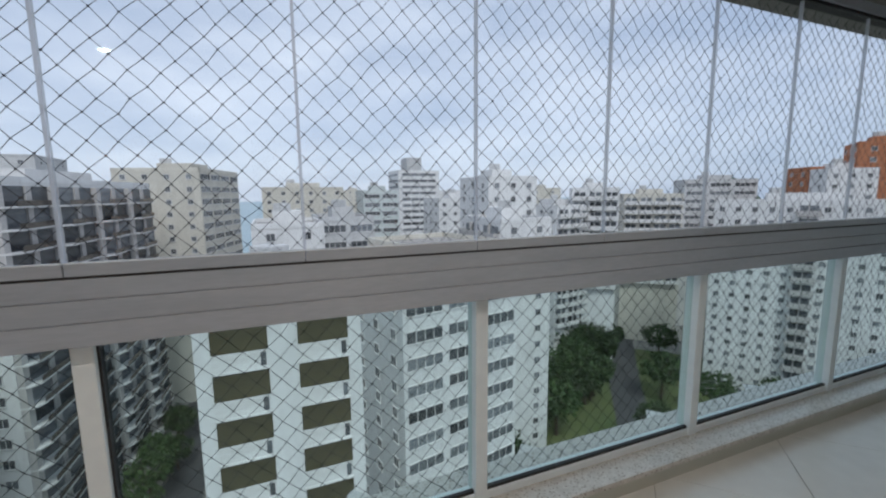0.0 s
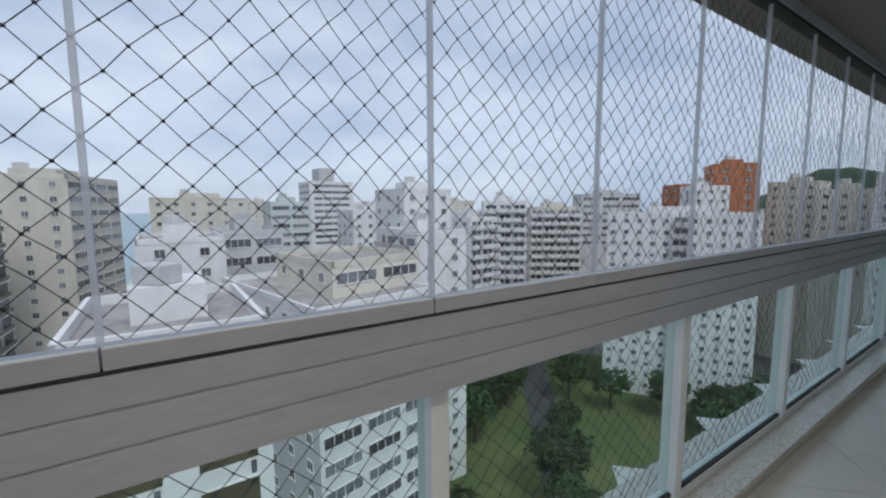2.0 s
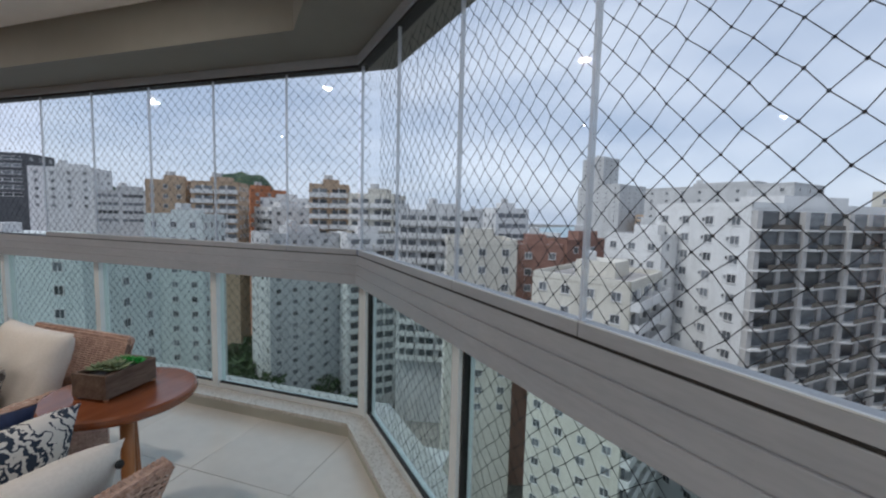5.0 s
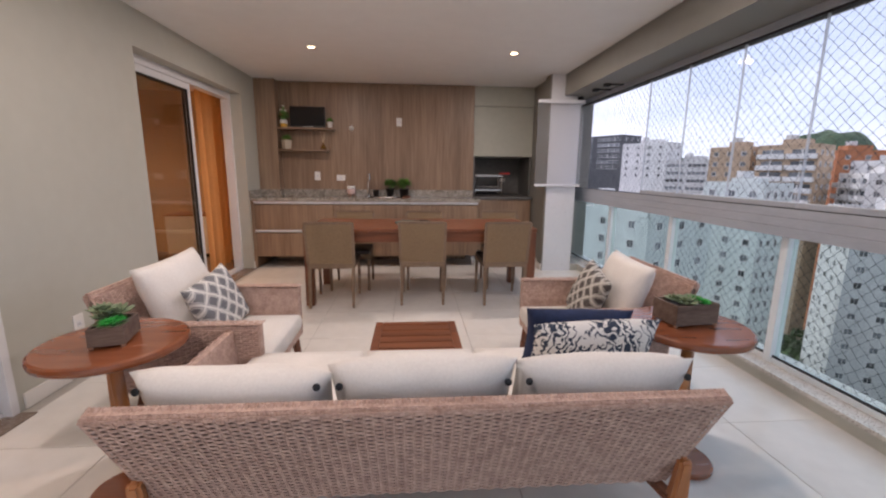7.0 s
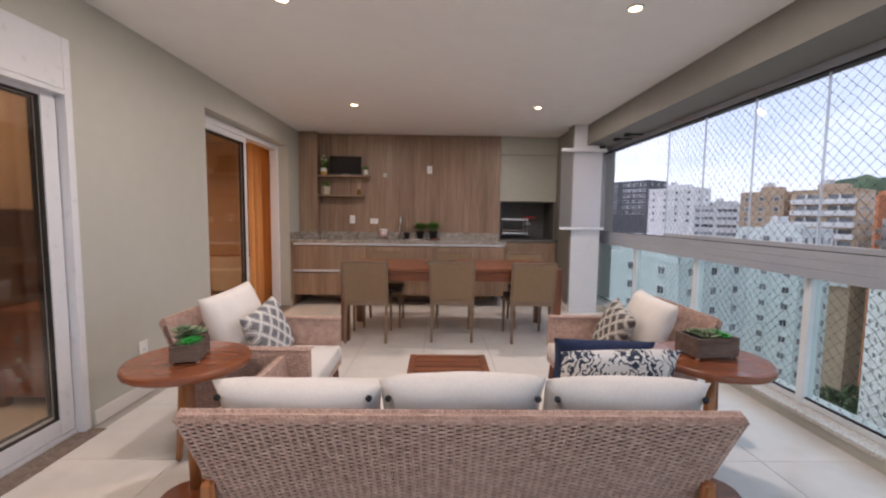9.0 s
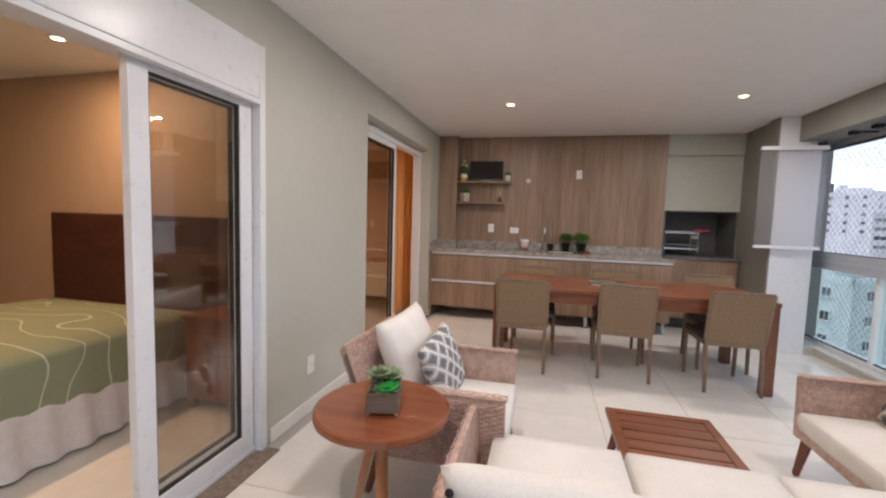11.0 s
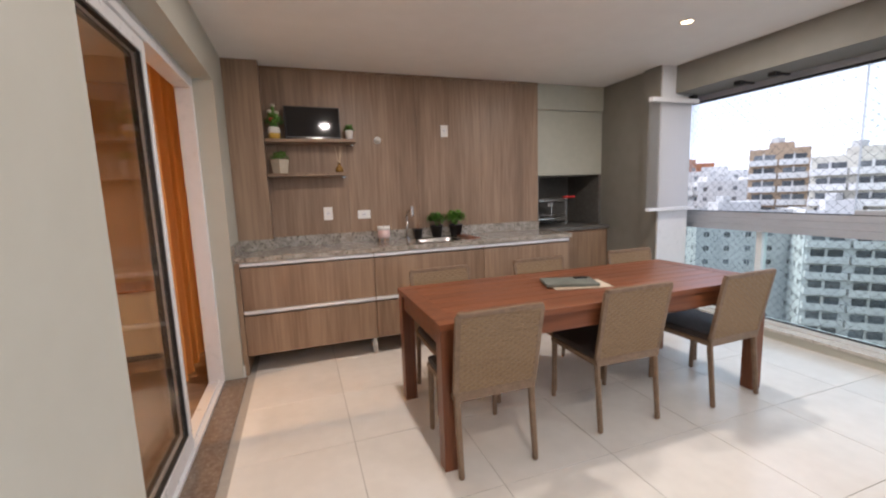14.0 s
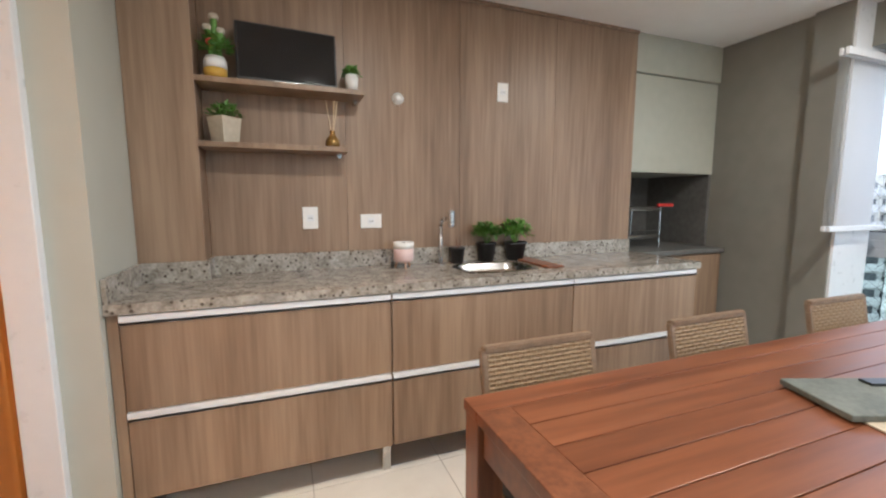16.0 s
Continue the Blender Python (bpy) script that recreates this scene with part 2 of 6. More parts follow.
def beam_bar(bm, a, b, w, h, w2=None, h2=None):
    """A tapered square bar from a to b."""
    a, b = Vector(a), Vector(b)
    q = (b - a).to_track_quat("Z", "Y").to_matrix()
    rings = []
    for p, ww, hh in ((a, w, h), (b, w2 or w, h2 or h)):
        rings.append([bm.verts.new(p + q @ Vector((sx * ww / 2, sy * hh / 2, 0))) for sx, sy in ((-1, -1), (1, -1), (1, 1), (-1, 1))])
    lo, hi = rings
    bm.faces.new(lo[::-1])
    bm.faces.new(hi)
    for i in range(4):
        bm.faces.new((lo[i], lo[(i + 1) % 4], hi[(i + 1) % 4], hi[i]))


def lathe(profile, n=24, at=(0, 0, 0)):
    """A turned shape from (radius, height) pairs."""
    bm = bmesh.new()
    rings = []
    for r, z in profile:
        rings.append([bm.verts.new((at[0] + r * math.cos(2 * math.pi * i / n), at[1] + r * math.sin(2 * math.pi * i / n), at[2] + z)) for i in range(n)])
    for a, b in zip(rings, rings[1:]):
        for i in range(n):
            bm.faces.new((a[i], a[(i + 1) % n], b[(i + 1) % n], b[i]))
    bm.faces.new(rings[0][::-1])
    bm.faces.new(rings[-1])
    return bm


# ---- plan: x across the balcony, y along it to the kitchen wall, floor at zero ----
CEIL = 2.51
XR = 4.45                      # glazing line of the long side
CORNER = Vector((4.45, -4.755, 0))
WING = Vector((-math.sqrt(0.5), -math.sqrt(0.5), 0))   # the slanting side runs this way from the corner
WING_IN = Vector((-math.sqrt(0.5), math.sqrt(0.5), 0))
WLEN = 12.6


def wing(s, inward):
    p = CORNER + WING * s + WING_IN * inward
    return p.x, p.y


def wall(name, bm, mat, label, category="wall"):
    return tagged(part(name, bm, mat), label, category, kind="structure")


T22 = math.tan(radians(22.5))
def inset(d):
    """The corner of the line that runs d inside the glazing."""
    return (XR - d, CORNER.y + d * T22)


# floor bed, ceiling slab
outline = [(-0.3, 0.9), (XR + 0.25, 0.9), inset(-0.25), wing(WLEN, -0.25), wing(WLEN, 1.95), (-0.3, -6.95)]
floor = tagged(part("floor", prism(outline, -0.25, -0.004), M_GROUT), "pale porcelain tiled balcony floor with thin grey joints", "floor", kind="structure")
tagged(part("ceiling", prism(outline, CEIL, CEIL + 0.2), M_CEIL), "smooth white painted balcony ceiling", "ceiling", kind="structure")

# wall to the rooms, with two door openings
D1 = (-6.02, -3.80, 2.235)     # bedroom door: y from, y to, head
D2 = (-2.45, -0.44, 2.225)
wall("wall_rooms", boxes((-0.22, 0, D2[1], 0.9, 0, CEIL), (-0.22, 0, D1[1], D2[0], 0, CEIL), (-0.22, 0, -6.75, D1[0], 0, CEIL),
                         (-0.22, 0, D2[0], D2[1], D2[2], CEIL), (-0.22, 0, D1[0], D1[1], D1[2], CEIL)), M_WALL, "sage grey painted wall beside the room doors")
wall("wall_wing", prism([(0.0, -6.75), wing(WLEN, 1.75), wing(WLEN, 1.95), (-0.22, -6.75)], 0, CEIL), M_WALL, "sage grey painted wall along the side balcony")
wall("wall_wing_end", prism([wing(WLEN - 0.1, -0.2), wing(WLEN - 0.1, 1.8), wing(WLEN + 0.1, 1.8), wing(WLEN + 0.1, -0.2)], 0, CEIL), M_WALL, "sage grey painted end wall of the side balcony")
# kitchen end: back wall, nook, pillar
wall("wall_kitchen", boxes((0, XR, 0.82, 0.9, 0, CEIL)), M_DARKWALL, "dark grey wall behind the barbecue niche")
# Side wall and pillar: their shade is put into the darker colour.
wall("wall_nook", prism([(3.90, 0.82), (3.90, -0.46), (3.855, -0.46), (3.855, -0.66), (4.25, -0.66), (4.25, -0.1), (4.67, -0.1), (4.67, 0.82)], 0, CEIL), M_BEAM, "sage side wall and pillar beside the barbecue, shade in the colour")
wall("wall_jamb", boxes((3.87, 4.252, -0.675, -0.66, 0, CEIL)), M_WFRAME, "white painted window jamb at the pillar")

# beam over the glazing and the kerb under it
def band(name, d0, d1, z0, z1, mat, label, category):
    p0, p1 = inset(d0), inset(d1)
    return tagged(part(name, prism([(XR - d0, -0.1), p0, wing(WLEN - 0.1, d0), wing(WLEN - 0.1, d1), p1, (XR - d1, -0.66), (4.25, -0.66), (4.25, -0.1)], z0, z1), mat), label, category, kind="structure")


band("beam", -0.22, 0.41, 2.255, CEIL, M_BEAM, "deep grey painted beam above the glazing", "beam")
band("kerb", -0.22, 0.088, 0.0, 0.067, M_WALL, "low painted kerb under the parapet", "kerb")
band("kerb_cap", -0.22, 0.10, 0.067, 0.092, M_SILL, "polished beige granite sill on the kerb", "sill")

# baseboards
def skirting(*dims):
    return tagged(part("baseboard", boxes(*dims, bevel=0.004), M_TILE), "pale porcelain baseboard along the wall", "baseboard", kind="structure")


skirting((0.0, 0.012, D1[1] + 0.04, D2[0] - 0.02, 0, 0.09))
skirting((0.0, 0.012, D2[1] + 0.02, -0.02, 0, 0.09))
skirting((3.843, 3.855, -0.66, -0.46, 0, 0.09), (3.888, 3.9, -0.46, 0.1, 0, 0.09))

# ---- parapet glazing ----
def frame_on(origin, d, n):
    return Matrix(((d.x, n.x, 0, origin[0]), (d.y, n.y, 0, origin[1]), (0, 0, 1, 0), (0, 0, 0, 1)))


SIDE = frame_on((XR, CORNER.y), Vector((0, 1, 0)), Vector((-1, 0, 0)))
SLANT = frame_on((CORNER.x, CORNER.y), WING, WING_IN)
SIDE_LEN = -0.1 - CORNER.y

parapet = thing("parapet_rail", "grey aluminium parapet rail with pale posts and greenish glass", "railing", kind="structure")


def rail_run(m, length, pitch, lead=0.0):
    e = 0.0
    for y1, z0, z1 in ((0.036, 1.0485, 1.102), (0.042, 0.9905, 1.048), (0.047, 0.930, 0.990)):
        part("rail_profile", boxes((e, length, -0.06, y1, z0, z1), bevel=0.003, m=m), M_RAIL, parapet)
    part("rail_seal", boxes((e, length, -0.03, 0.0335, 1.1025, 1.108), m=m), M_TRACK, parapet, "black rubber seal on the rail")
    part("bottom_rail", boxes((0.03, length, -0.08, -0.02, 0.092, 0.127), bevel=0.004, m=m), M_ALU, parapet)
    k = int((length + 0.05) / pitch) + 1
    for i in range(k):
        s = i * pitch + (lead if i else 0.0)
        w = 0.03 if i == 0 else 0.026
        if s > length:
            break
        part("post", boxes((s - w, s + w, -0.085, -0.012, 0.092, 0.930), bevel=0.005, m=m), M_ALU, parapet)
        part("post_seal", boxes((s + w, s + w + 0.007, -0.06, -0.03, 0.127, 0.930), m=m), M_TRACK, parapet)
        end = min((i + 1) * pitch + lead, length)
        if end - s > 0.1:
            g = part("glass_pane", boxes((s + w + 0.007, end - 0.027, -0.058, -0.046, 0.127, 0.930), m=m), M_GREEN_GLASS, parapet)
            part("bead", boxes((s + w, end - 0.026, -0.044, -0.028, 0.118, 0.140), m=m), M_TRACK, parapet)


rail_run(SIDE, SIDE_LEN, 1.167)
rail_run(SLANT, WLEN - 0.15, 1.1852, -0.04)

glazing = thing("sliding_glass_curtain", "frameless folding glass panels above the parapet rail", "glazing", kind="structure")


def curtain_run(m, first, pitch, length, last):
    part("top_track", boxes((0, length, -0.03, 0.045, 2.204, 2.254), bevel=0.003, m=m), M_RAIL, glazing)
    part("track_seal", boxes((0, length, -0.02, 0.035, 2.189, 2.2035), m=m), M_TRACK, glazing, "black seal under the top track")
    s = first - pitch
    while s < last:
        a, b = max(s, 0.02), min(s + pitch, length)
        if b - a > 0.03:
            pane = part("glass_panel", boxes((a + 0.004, b - 0.004, 0.016, 0.024, 1.134, 2.188), m=m), M_GLASS, glazing)
            part("panel_shoe", boxes((a + 0.0015, b - 0.0015, -0.014, 0.033, 1.1085, 1.140), bevel=0.002, m=m), M_RAIL, pane)
            part("panel_edge", boxes((b - 0.004, b + 0.004, 0.013, 0.027, 1.1435, 2.188), m=m), M_EDGE, pane)
            # Pale bar added as the white highlight along the shoe's top.
            part("highlight_strip", boxes((a + 0.0015, b - 0.0015, 0.0255, 0.0325, 1.1405, 1.1435), m=m), M_ALU, pane, "thin pale strip painting the highlight along the shoe")
        s += pitch


curtain_run(SLANT, 0.0514, 0.5701, WLEN - 0.15, WLEN - 0.15)
curtain_run(SIDE, 0.52, 0.574, SIDE_LEN, 2.6)


for y in (-1.16, -1.44):
    part("track_stop", boxes((4.19, 4.25, y - 0.03, y + 0.03, 2.222, 2.254), (4.25, 4.40, y - 0.012, y + 0.012, 2.238, 2.254), bevel=0.003), M_TRACK, glazing, "black track stop under the beam")


# ---- safety net outside the glass ----
def net(m, length, off, seed, lead=0.0):
    """Knotted cords on a diamond lattice, slightly slack."""
    rng = np.random.default_rng(seed)
    dx, dz, z0, z1 = 0.0372, 0.0377, 0.0610, 2.254
    nu, nv = int(length / dx), int((z1 - z0) / dz)
    jit = rng.normal(0, 0.0022, (nu + 2, nv + 2, 3))
    jit[:, :, 1] *= 1.5
    verts, faces = [], []

    def knot(i, j):
        return np.array((i * dx + lead, -off, z0 + j * dz)) + jit[i, j]

    def tube(p, q, r):
        d = (q - p) / np.linalg.norm(q - p)
        s = np.cross(d, (0, 1, 0))
        u = np.array((0, 1, 0))
        b = len(verts)
        for c in (p, q):
            for k in range(3):
                an = 2 * math.pi * k / 3
                verts.append(tuple(c + r * (math.cos(an) * s + math.sin(an) * u)))
        for k in range(3):
            faces.append((b + k, b + (k + 1) % 3, b + 3 + (k + 1) % 3, b + 3 + k))

    for i in range(nu):
        for j in range(nv):
            if (i + j) % 2 == 0:
                p = knot(i, j)
                tube(p, knot(i + 1, j + 1), 0.00115)
                if j > 0:
                    tube(p, knot(i + 1, j - 1), 0.00115)
                b, r = len(verts), 0.0040
                verts.extend(tuple(p + r * np.array(o)) for o in ((1, 0, 0), (-1, 0, 0), (0, 1, 0), (0, -1, 0), (0, 0, 1), (0, 0, -1)))
                faces.extend((b + x, b + y, b + z) for x, y, z in ((0, 2, 4), (2, 1, 4), (1, 3, 4), (3, 0, 4), (2, 0, 5), (1, 2, 5), (3, 1, 5), (0, 3, 5)))
    me = bpy.data.meshes.new("safety_net")
    me.from_pydata(verts, [], faces)
    me.materials.append(M_NET)
    ob = new("safety_net", me)
    ob.matrix_basis = m
    return tagged(ob, "black knotted safety net stretched outside the glass", "safety net", kind="stuff")


net(SLANT, 11.5, 0.095, 3, 0.0230)
net(SIDE, SIDE_LEN, 0.095, 4)

# folded glass panels parked against the jamb
for i in range(2):
    y = -0.692 - 0.03 * i
    stack = thing("folded_glass_panel", "frameless glass panel folded open beside the white jamb", "glass panel", group="folded glass panels")
    part("pane", boxes((3.695, 4.285, y - 0.004, y + 0.004, 1.16, 2.16)), M_STACK_GLASS, stack)
    part("bottom_shoe", boxes((3.695, 4.285, y - 0.009, y + 0.009, 1.13, 1.16), bevel=0.002), M_WFRAME, stack)
    part("top_shoe", boxes((3.695, 4.285, y - 0.009, y + 0.009, 2.16, 2.2), bevel=0.002), M_WFRAME, stack)
    part("hinge", boxes((4.2, 4.26, y - 0.008, y + 0.008, 2.2, 2.238)), M_TRACK, stack)

# ---- recessed spots ----
for sx, sy, watts in SPOTS:
    spot = thing("ceiling_spot", "small round recessed ceiling spot, lit warm", "ceiling light", group="ceiling spots")
    part("trim_ring", lathe([(0.036, 2.5095), (0.052, 2.5095), (0.052, 2.504), (0.046, 2.501), (0.036, 2.503), (0.036, 2.5095)], 24, (sx, sy, 0)), M_WHITE, spot, smooth=True)
    part("bulb", lathe([(0.001, 2.5005), (0.034, 2.503), (0.034, 2.5085)], 20, (sx, sy, 0)), M_BULB, spot, "glowing bulb")


# ---- more materials, for the furniture ----
M_BROWNSTONE = material("brown_granite_strip", (0.16, 0.115, 0.085), (0.26, 0.20, 0.155), 28, 0.25, fine=4)
M_TEAK = material("oiled_red_brown_wood", (0.125, 0.040, 0.017), (0.25, 0.088, 0.038), 1.0, 0.33, stretch=(0.9, 13, 13), fine=2.6, bump=0.04, bump_scale=8, vary=0.08)
M_LEGWOOD = material("red_brown_wood_leg", (0.12, 0.040, 0.018), (0.225, 0.082, 0.037), 1.0, 0.36, stretch=(16, 16, 1.2), fine=5, bump=0.06, bump_scale=14)
M_HONEY = material("honey_wood", (0.33, 0.125, 0.042), (0.47, 0.20, 0.075), 1.0, 0.3, stretch=(9, 9, 1.5), fine=5, bump=0.05, bump_scale=12)
M_ROUND = material("polished_cherry_wood", (0.19, 0.056, 0.021), (0.265, 0.085, 0.034), 1.0, 0.24, stretch=(2, 9, 2), fine=3, coat=0.3)
M_RATTAN = material("taupe_wicker", (0.37, 0.24, 0.19), (0.60, 0.43, 0.355), 26, 0.55, fine=4, vary=0.03)
# Darker wicker tone that paints the shade between the strands.
M_RATTAN_IN = material("wicker_gap_shade", (0.17, 0.118, 0.098), (0.23, 0.165, 0.14), 20, 0.8)
M_TAN = material("tan_wicker", (0.25, 0.165, 0.088), (0.315, 0.213, 0.119), 60, 0.5, fine=4, vary=0.03)
M_TAN_FRAME = material("tan_wicker_wrap", (0.18, 0.118, 0.075), (0.27, 0.185, 0.12), 30, 0.5, bump=0.3, bump_scale=90)
M_SEATPAD = material("dark_brown_wicker_seat", (0.030, 0.024, 0.024), (0.065, 0.052, 0.05), 40, 0.6, bump=0.4, bump_scale=90)
M_LINEN = material("off_white_linen", (0.73, 0.70, 0.655), (0.83, 0.80, 0.755), 4, 0.9, bump=0.25, bump_scale=420, fine=30)
M_NAVY = material("navy_linen", (0.010, 0.020, 0.060), (0.022, 0.038, 0.10), 6, 0.9, bump=0.25, bump_scale=420)
M_STEEL = material("brushed_steel", (0.50, 0.50, 0.49), (0.64, 0.64, 0.63), 3, 0.25, metal=1.0, stretch=(1, 1, 12))
M_BLACK = material("black_plastic", (0.010, 0.010, 0.011), (0.022, 0.022, 0.024), 6, 0.35)
M_SCREEN = material("dark_glossy_screen", (0.006, 0.006, 0.007), (0.010, 0.010, 0.012), 2, 0.06, rough_spread=0.02)
M_POTBLACK = material("black_flowerpot", (0.012, 0.012, 0.013), (0.03, 0.03, 0.032), 6, 0.5)
M_PINK = material("blush_ceramic", (0.62, 0.44, 0.42), (0.72, 0.56, 0.54), 4, 0.3)
M_GOLDLEG = material("copper_leg", (0.55, 0.32, 0.2), (0.65, 0.4, 0.27), 6, 0.3, metal=1.0)
M_HERB = material("fresh_green_leaf", (0.055, 0.16, 0.02), (0.16, 0.33, 0.06), 12, 0.55, vary=0.15)
M_BRIGHT = material("bright_green_succulent", (0.01, 0.30, 0.035), (0.05, 0.46, 0.09), 12, 0.5)
M_SUCC = material("grey_green_succulent", (0.11, 0.16, 0.085), (0.24, 0.30, 0.17), 16, 0.6)
M_CRATE = material("weathered_crate_wood", (0.10, 0.065, 0.05), (0.22, 0.16, 0.125), 1.0, 0.8, stretch=(4, 30, 30), fine=5, bump=0.3)
M_CREAMPOT = material("cream_stone_pot", (0.48, 0.42, 0.32), (0.58, 0.52, 0.42), 6, 0.7)
M_AMBER = material("amber_brass_bottle", (0.22, 0.12, 0.03), (0.36, 0.21, 0.06), 6, 0.25, metal=0.5)
M_REED = material("pale_reed", (0.55, 0.42, 0.27), (0.66, 0.53, 0.36), 10, 0.8)
M_RED_P = material("red_flower", (0.45, 0.02, 0.02), (0.6, 0.05, 0.04), 10, 0.5)
M_YELLOW = material("mustard_glaze", (0.60, 0.36, 0.05), (0.7, 0.45, 0.09), 10, 0.4)
M_SLATE = material("grey_green_slate", (0.085, 0.095, 0.08), (0.16, 0.17, 0.145), 9, 0.6, bump=0.2)
M_PAPER = material("kraft_paper", (0.48, 0.40, 0.30), (0.58, 0.50, 0.39), 9, 0.85)
M_VALANCE = material("white_bed_valance", (0.66, 0.63, 0.62), (0.76, 0.73, 0.72), 3, 0.9, bump=0.15, bump_scale=200)
M_HEADBOARD = material("dark_red_brown_headboard", (0.045, 0.014, 0.009), (0.085, 0.028, 0.018), 1.5, 0.5, stretch=(2, 2, 8))
M_NIGHT = material("mahogany_nightstand", (0.17, 0.055, 0.025), (0.28, 0.10, 0.05), 1.2, 0.35, stretch=(2, 2, 12), fine=5)
M_CURTAIN = material("orange_curtain", (0.60, 0.36, 0.16), (0.70, 0.44, 0.21), 3, 0.9, bump=0.2, bump_scale=200)


def thin_cloth(m, colour, share):
    """Lets part of the light through the weave."""
    n, l = m.node_tree.nodes, m.node_tree.links
    soft, both = n.new("ShaderNodeBsdfTranslucent"), n.new("ShaderNodeMixShader")
    soft.inputs["Color"].default_value = (*colour, 1)
    both.inputs["Fac"].default_value = share
    l.new(n["Principled BSDF"].outputs[0], both.inputs[1])
    l.new(soft.outputs[0], both.inputs[2])
    l.new(both.outputs[0], n["Material Output"].inputs["Surface"])


thin_cloth(M_CURTAIN, (0.85, 0.55, 0.26), 0.6)


def patterned(name, ground, ink, kind, scale):
    """Printed cushion cloth: lattice, dots or leaves on a pale ground."""
    m = material(name, ground, tuple(min(1, c * 1.08) for c in ground), 8, 0.9, bump=0.2, bump_scale=420)
    n, l = m.node_tree.nodes, m.node_tree.links
    b = n["Principled BSDF"]
    old = b.inputs["Base Color"].links[0].from_socket
    co, mp = n.new("ShaderNodeTexCoord"), n.new("ShaderNodeMapping")
    l.new(co.outputs["Object"], mp.inputs["Vector"])
    mx, rp = n.new("ShaderNodeMix"), n.new("ShaderNodeValToRGB")
    mx.data_type = "RGBA"
    mx.inputs["B"].default_value = (*ink, 1)
    rp.color_ramp.interpolation = "CONSTANT"
    if kind == "lattice":
        mp.inputs["Rotation"].default_value = (0, radians(45), 0)
        sep = n.new("ShaderNodeSeparateXYZ")
        l.new(mp.outputs["Vector"], sep.inputs[0])
        tri = []
        for axis in ("X", "Z"):
            pp = n.new("ShaderNodeMath")
            pp.operation, pp.inputs[1].default_value = "PINGPONG", scale / 2
            l.new(sep.outputs[axis], pp.inputs[0])
            tri.append(pp)
        mn = n.new("ShaderNodeMath")
        mn.operation = "MINIMUM"
        dv = n.new("ShaderNodeMath")
        dv.operation, dv.inputs[1].default_value = "DIVIDE", scale / 2
        l.new(tri[0].outputs[0], mn.inputs[0])
        l.new(tri[1].outputs[0], mn.inputs[1])
        l.new(mn.outputs[0], dv.inputs[0])
        e = rp.color_ramp.elements
        e[0].position, e[0].color = 0.0, (0, 0, 0, 1)
        e[1].position, e[1].color = 0.17, (1, 1, 1, 1)
        for pos, v in ((0.27, 0), (0.36, 1)):
            k = e.new(pos)
            k.color = (v, v, v, 1)
        l.new(dv.outputs[0], rp.inputs["Fac"])
    elif kind == "leaves":
        wv, vo = n.new("ShaderNodeTexWave"), n.new("ShaderNodeTexVoronoi")
        wv.wave_type, wv.rings_direction = "RINGS", "SPHERICAL"
        mul = n.new("ShaderNodeMath")
        mul.operation = "MULTIPLY"
        vo.inputs["Scale"].default_value = scale
        wv.inputs["Scale"].default_value, wv.inputs["Distortion"].default_value, wv.inputs["Detail Scale"].default_value = scale * 1.4, 11.0, 2.2
        l.new(mp.outputs["Vector"], vo.inputs["Vector"])
        l.new(mp.outputs["Vector"], wv.inputs["Vector"])
        inv = n.new("ShaderNodeMath")
        inv.operation, inv.inputs[0].default_value = "SUBTRACT", 0.98
        l.new(vo.outputs["Distance"], inv.inputs[1])
        l.new(inv.outputs[0], mul.inputs[0])
        l.new(wv.outputs["Fac"], mul.inputs[1])
        e = rp.color_ramp.elements
        e[0].position, e[0].color = 0.0, (0, 0, 0, 1)
        e[1].position, e[1].color = 0.30, (1, 1, 1, 1)
        l.new(mul.outputs[0], rp.inputs["Fac"])
    elif kind == "scrolls":
        wv = n.new("ShaderNodeTexWave")
        wv.wave_type = "RINGS"
        wv.inputs["Scale"].default_value, wv.inputs["Distortion"].default_value, wv.inputs["Detail"].default_value = scale, 16.0, 1.0
        wv.inputs["Detail Scale"].default_value = 0.9
        l.new(mp.outputs["Vector"], wv.inputs["Vector"])
        e = rp.color_ramp.elements
        e[0].position, e[0].color = 0.0, (0, 0, 0, 1)
        e[1].position, e[1].color = 0.990, (1, 1, 1, 1)
        l.new(wv.outputs["Fac"], rp.inputs["Fac"])
    l.new(rp.outputs["Color"], mx.inputs["Factor"])
    l.new(old, mx.inputs["A"])
    l.new(mx.outputs["Result"], b.inputs["Base Color"])
    return m


M_LATTICE = patterned("grey_lattice_print", (0.68, 0.67, 0.64), (0.175, 0.18, 0.195), "lattice", 0.075)
M_LATTICE_DARK = patterned("taupe_lattice_print", (0.56, 0.54, 0.49), (0.085, 0.075, 0.07), "lattice", 0.07)
M_LEAVES = patterned("blue_leaf_print", (0.70, 0.69, 0.66), (0.030, 0.045, 0.075), "leaves", 9.0)
M_SPREAD2 = patterned("sage_bedspread_with_scrolls", (0.27, 0.30, 0.19), (0.56, 0.57, 0.45), "scrolls", 1.7)


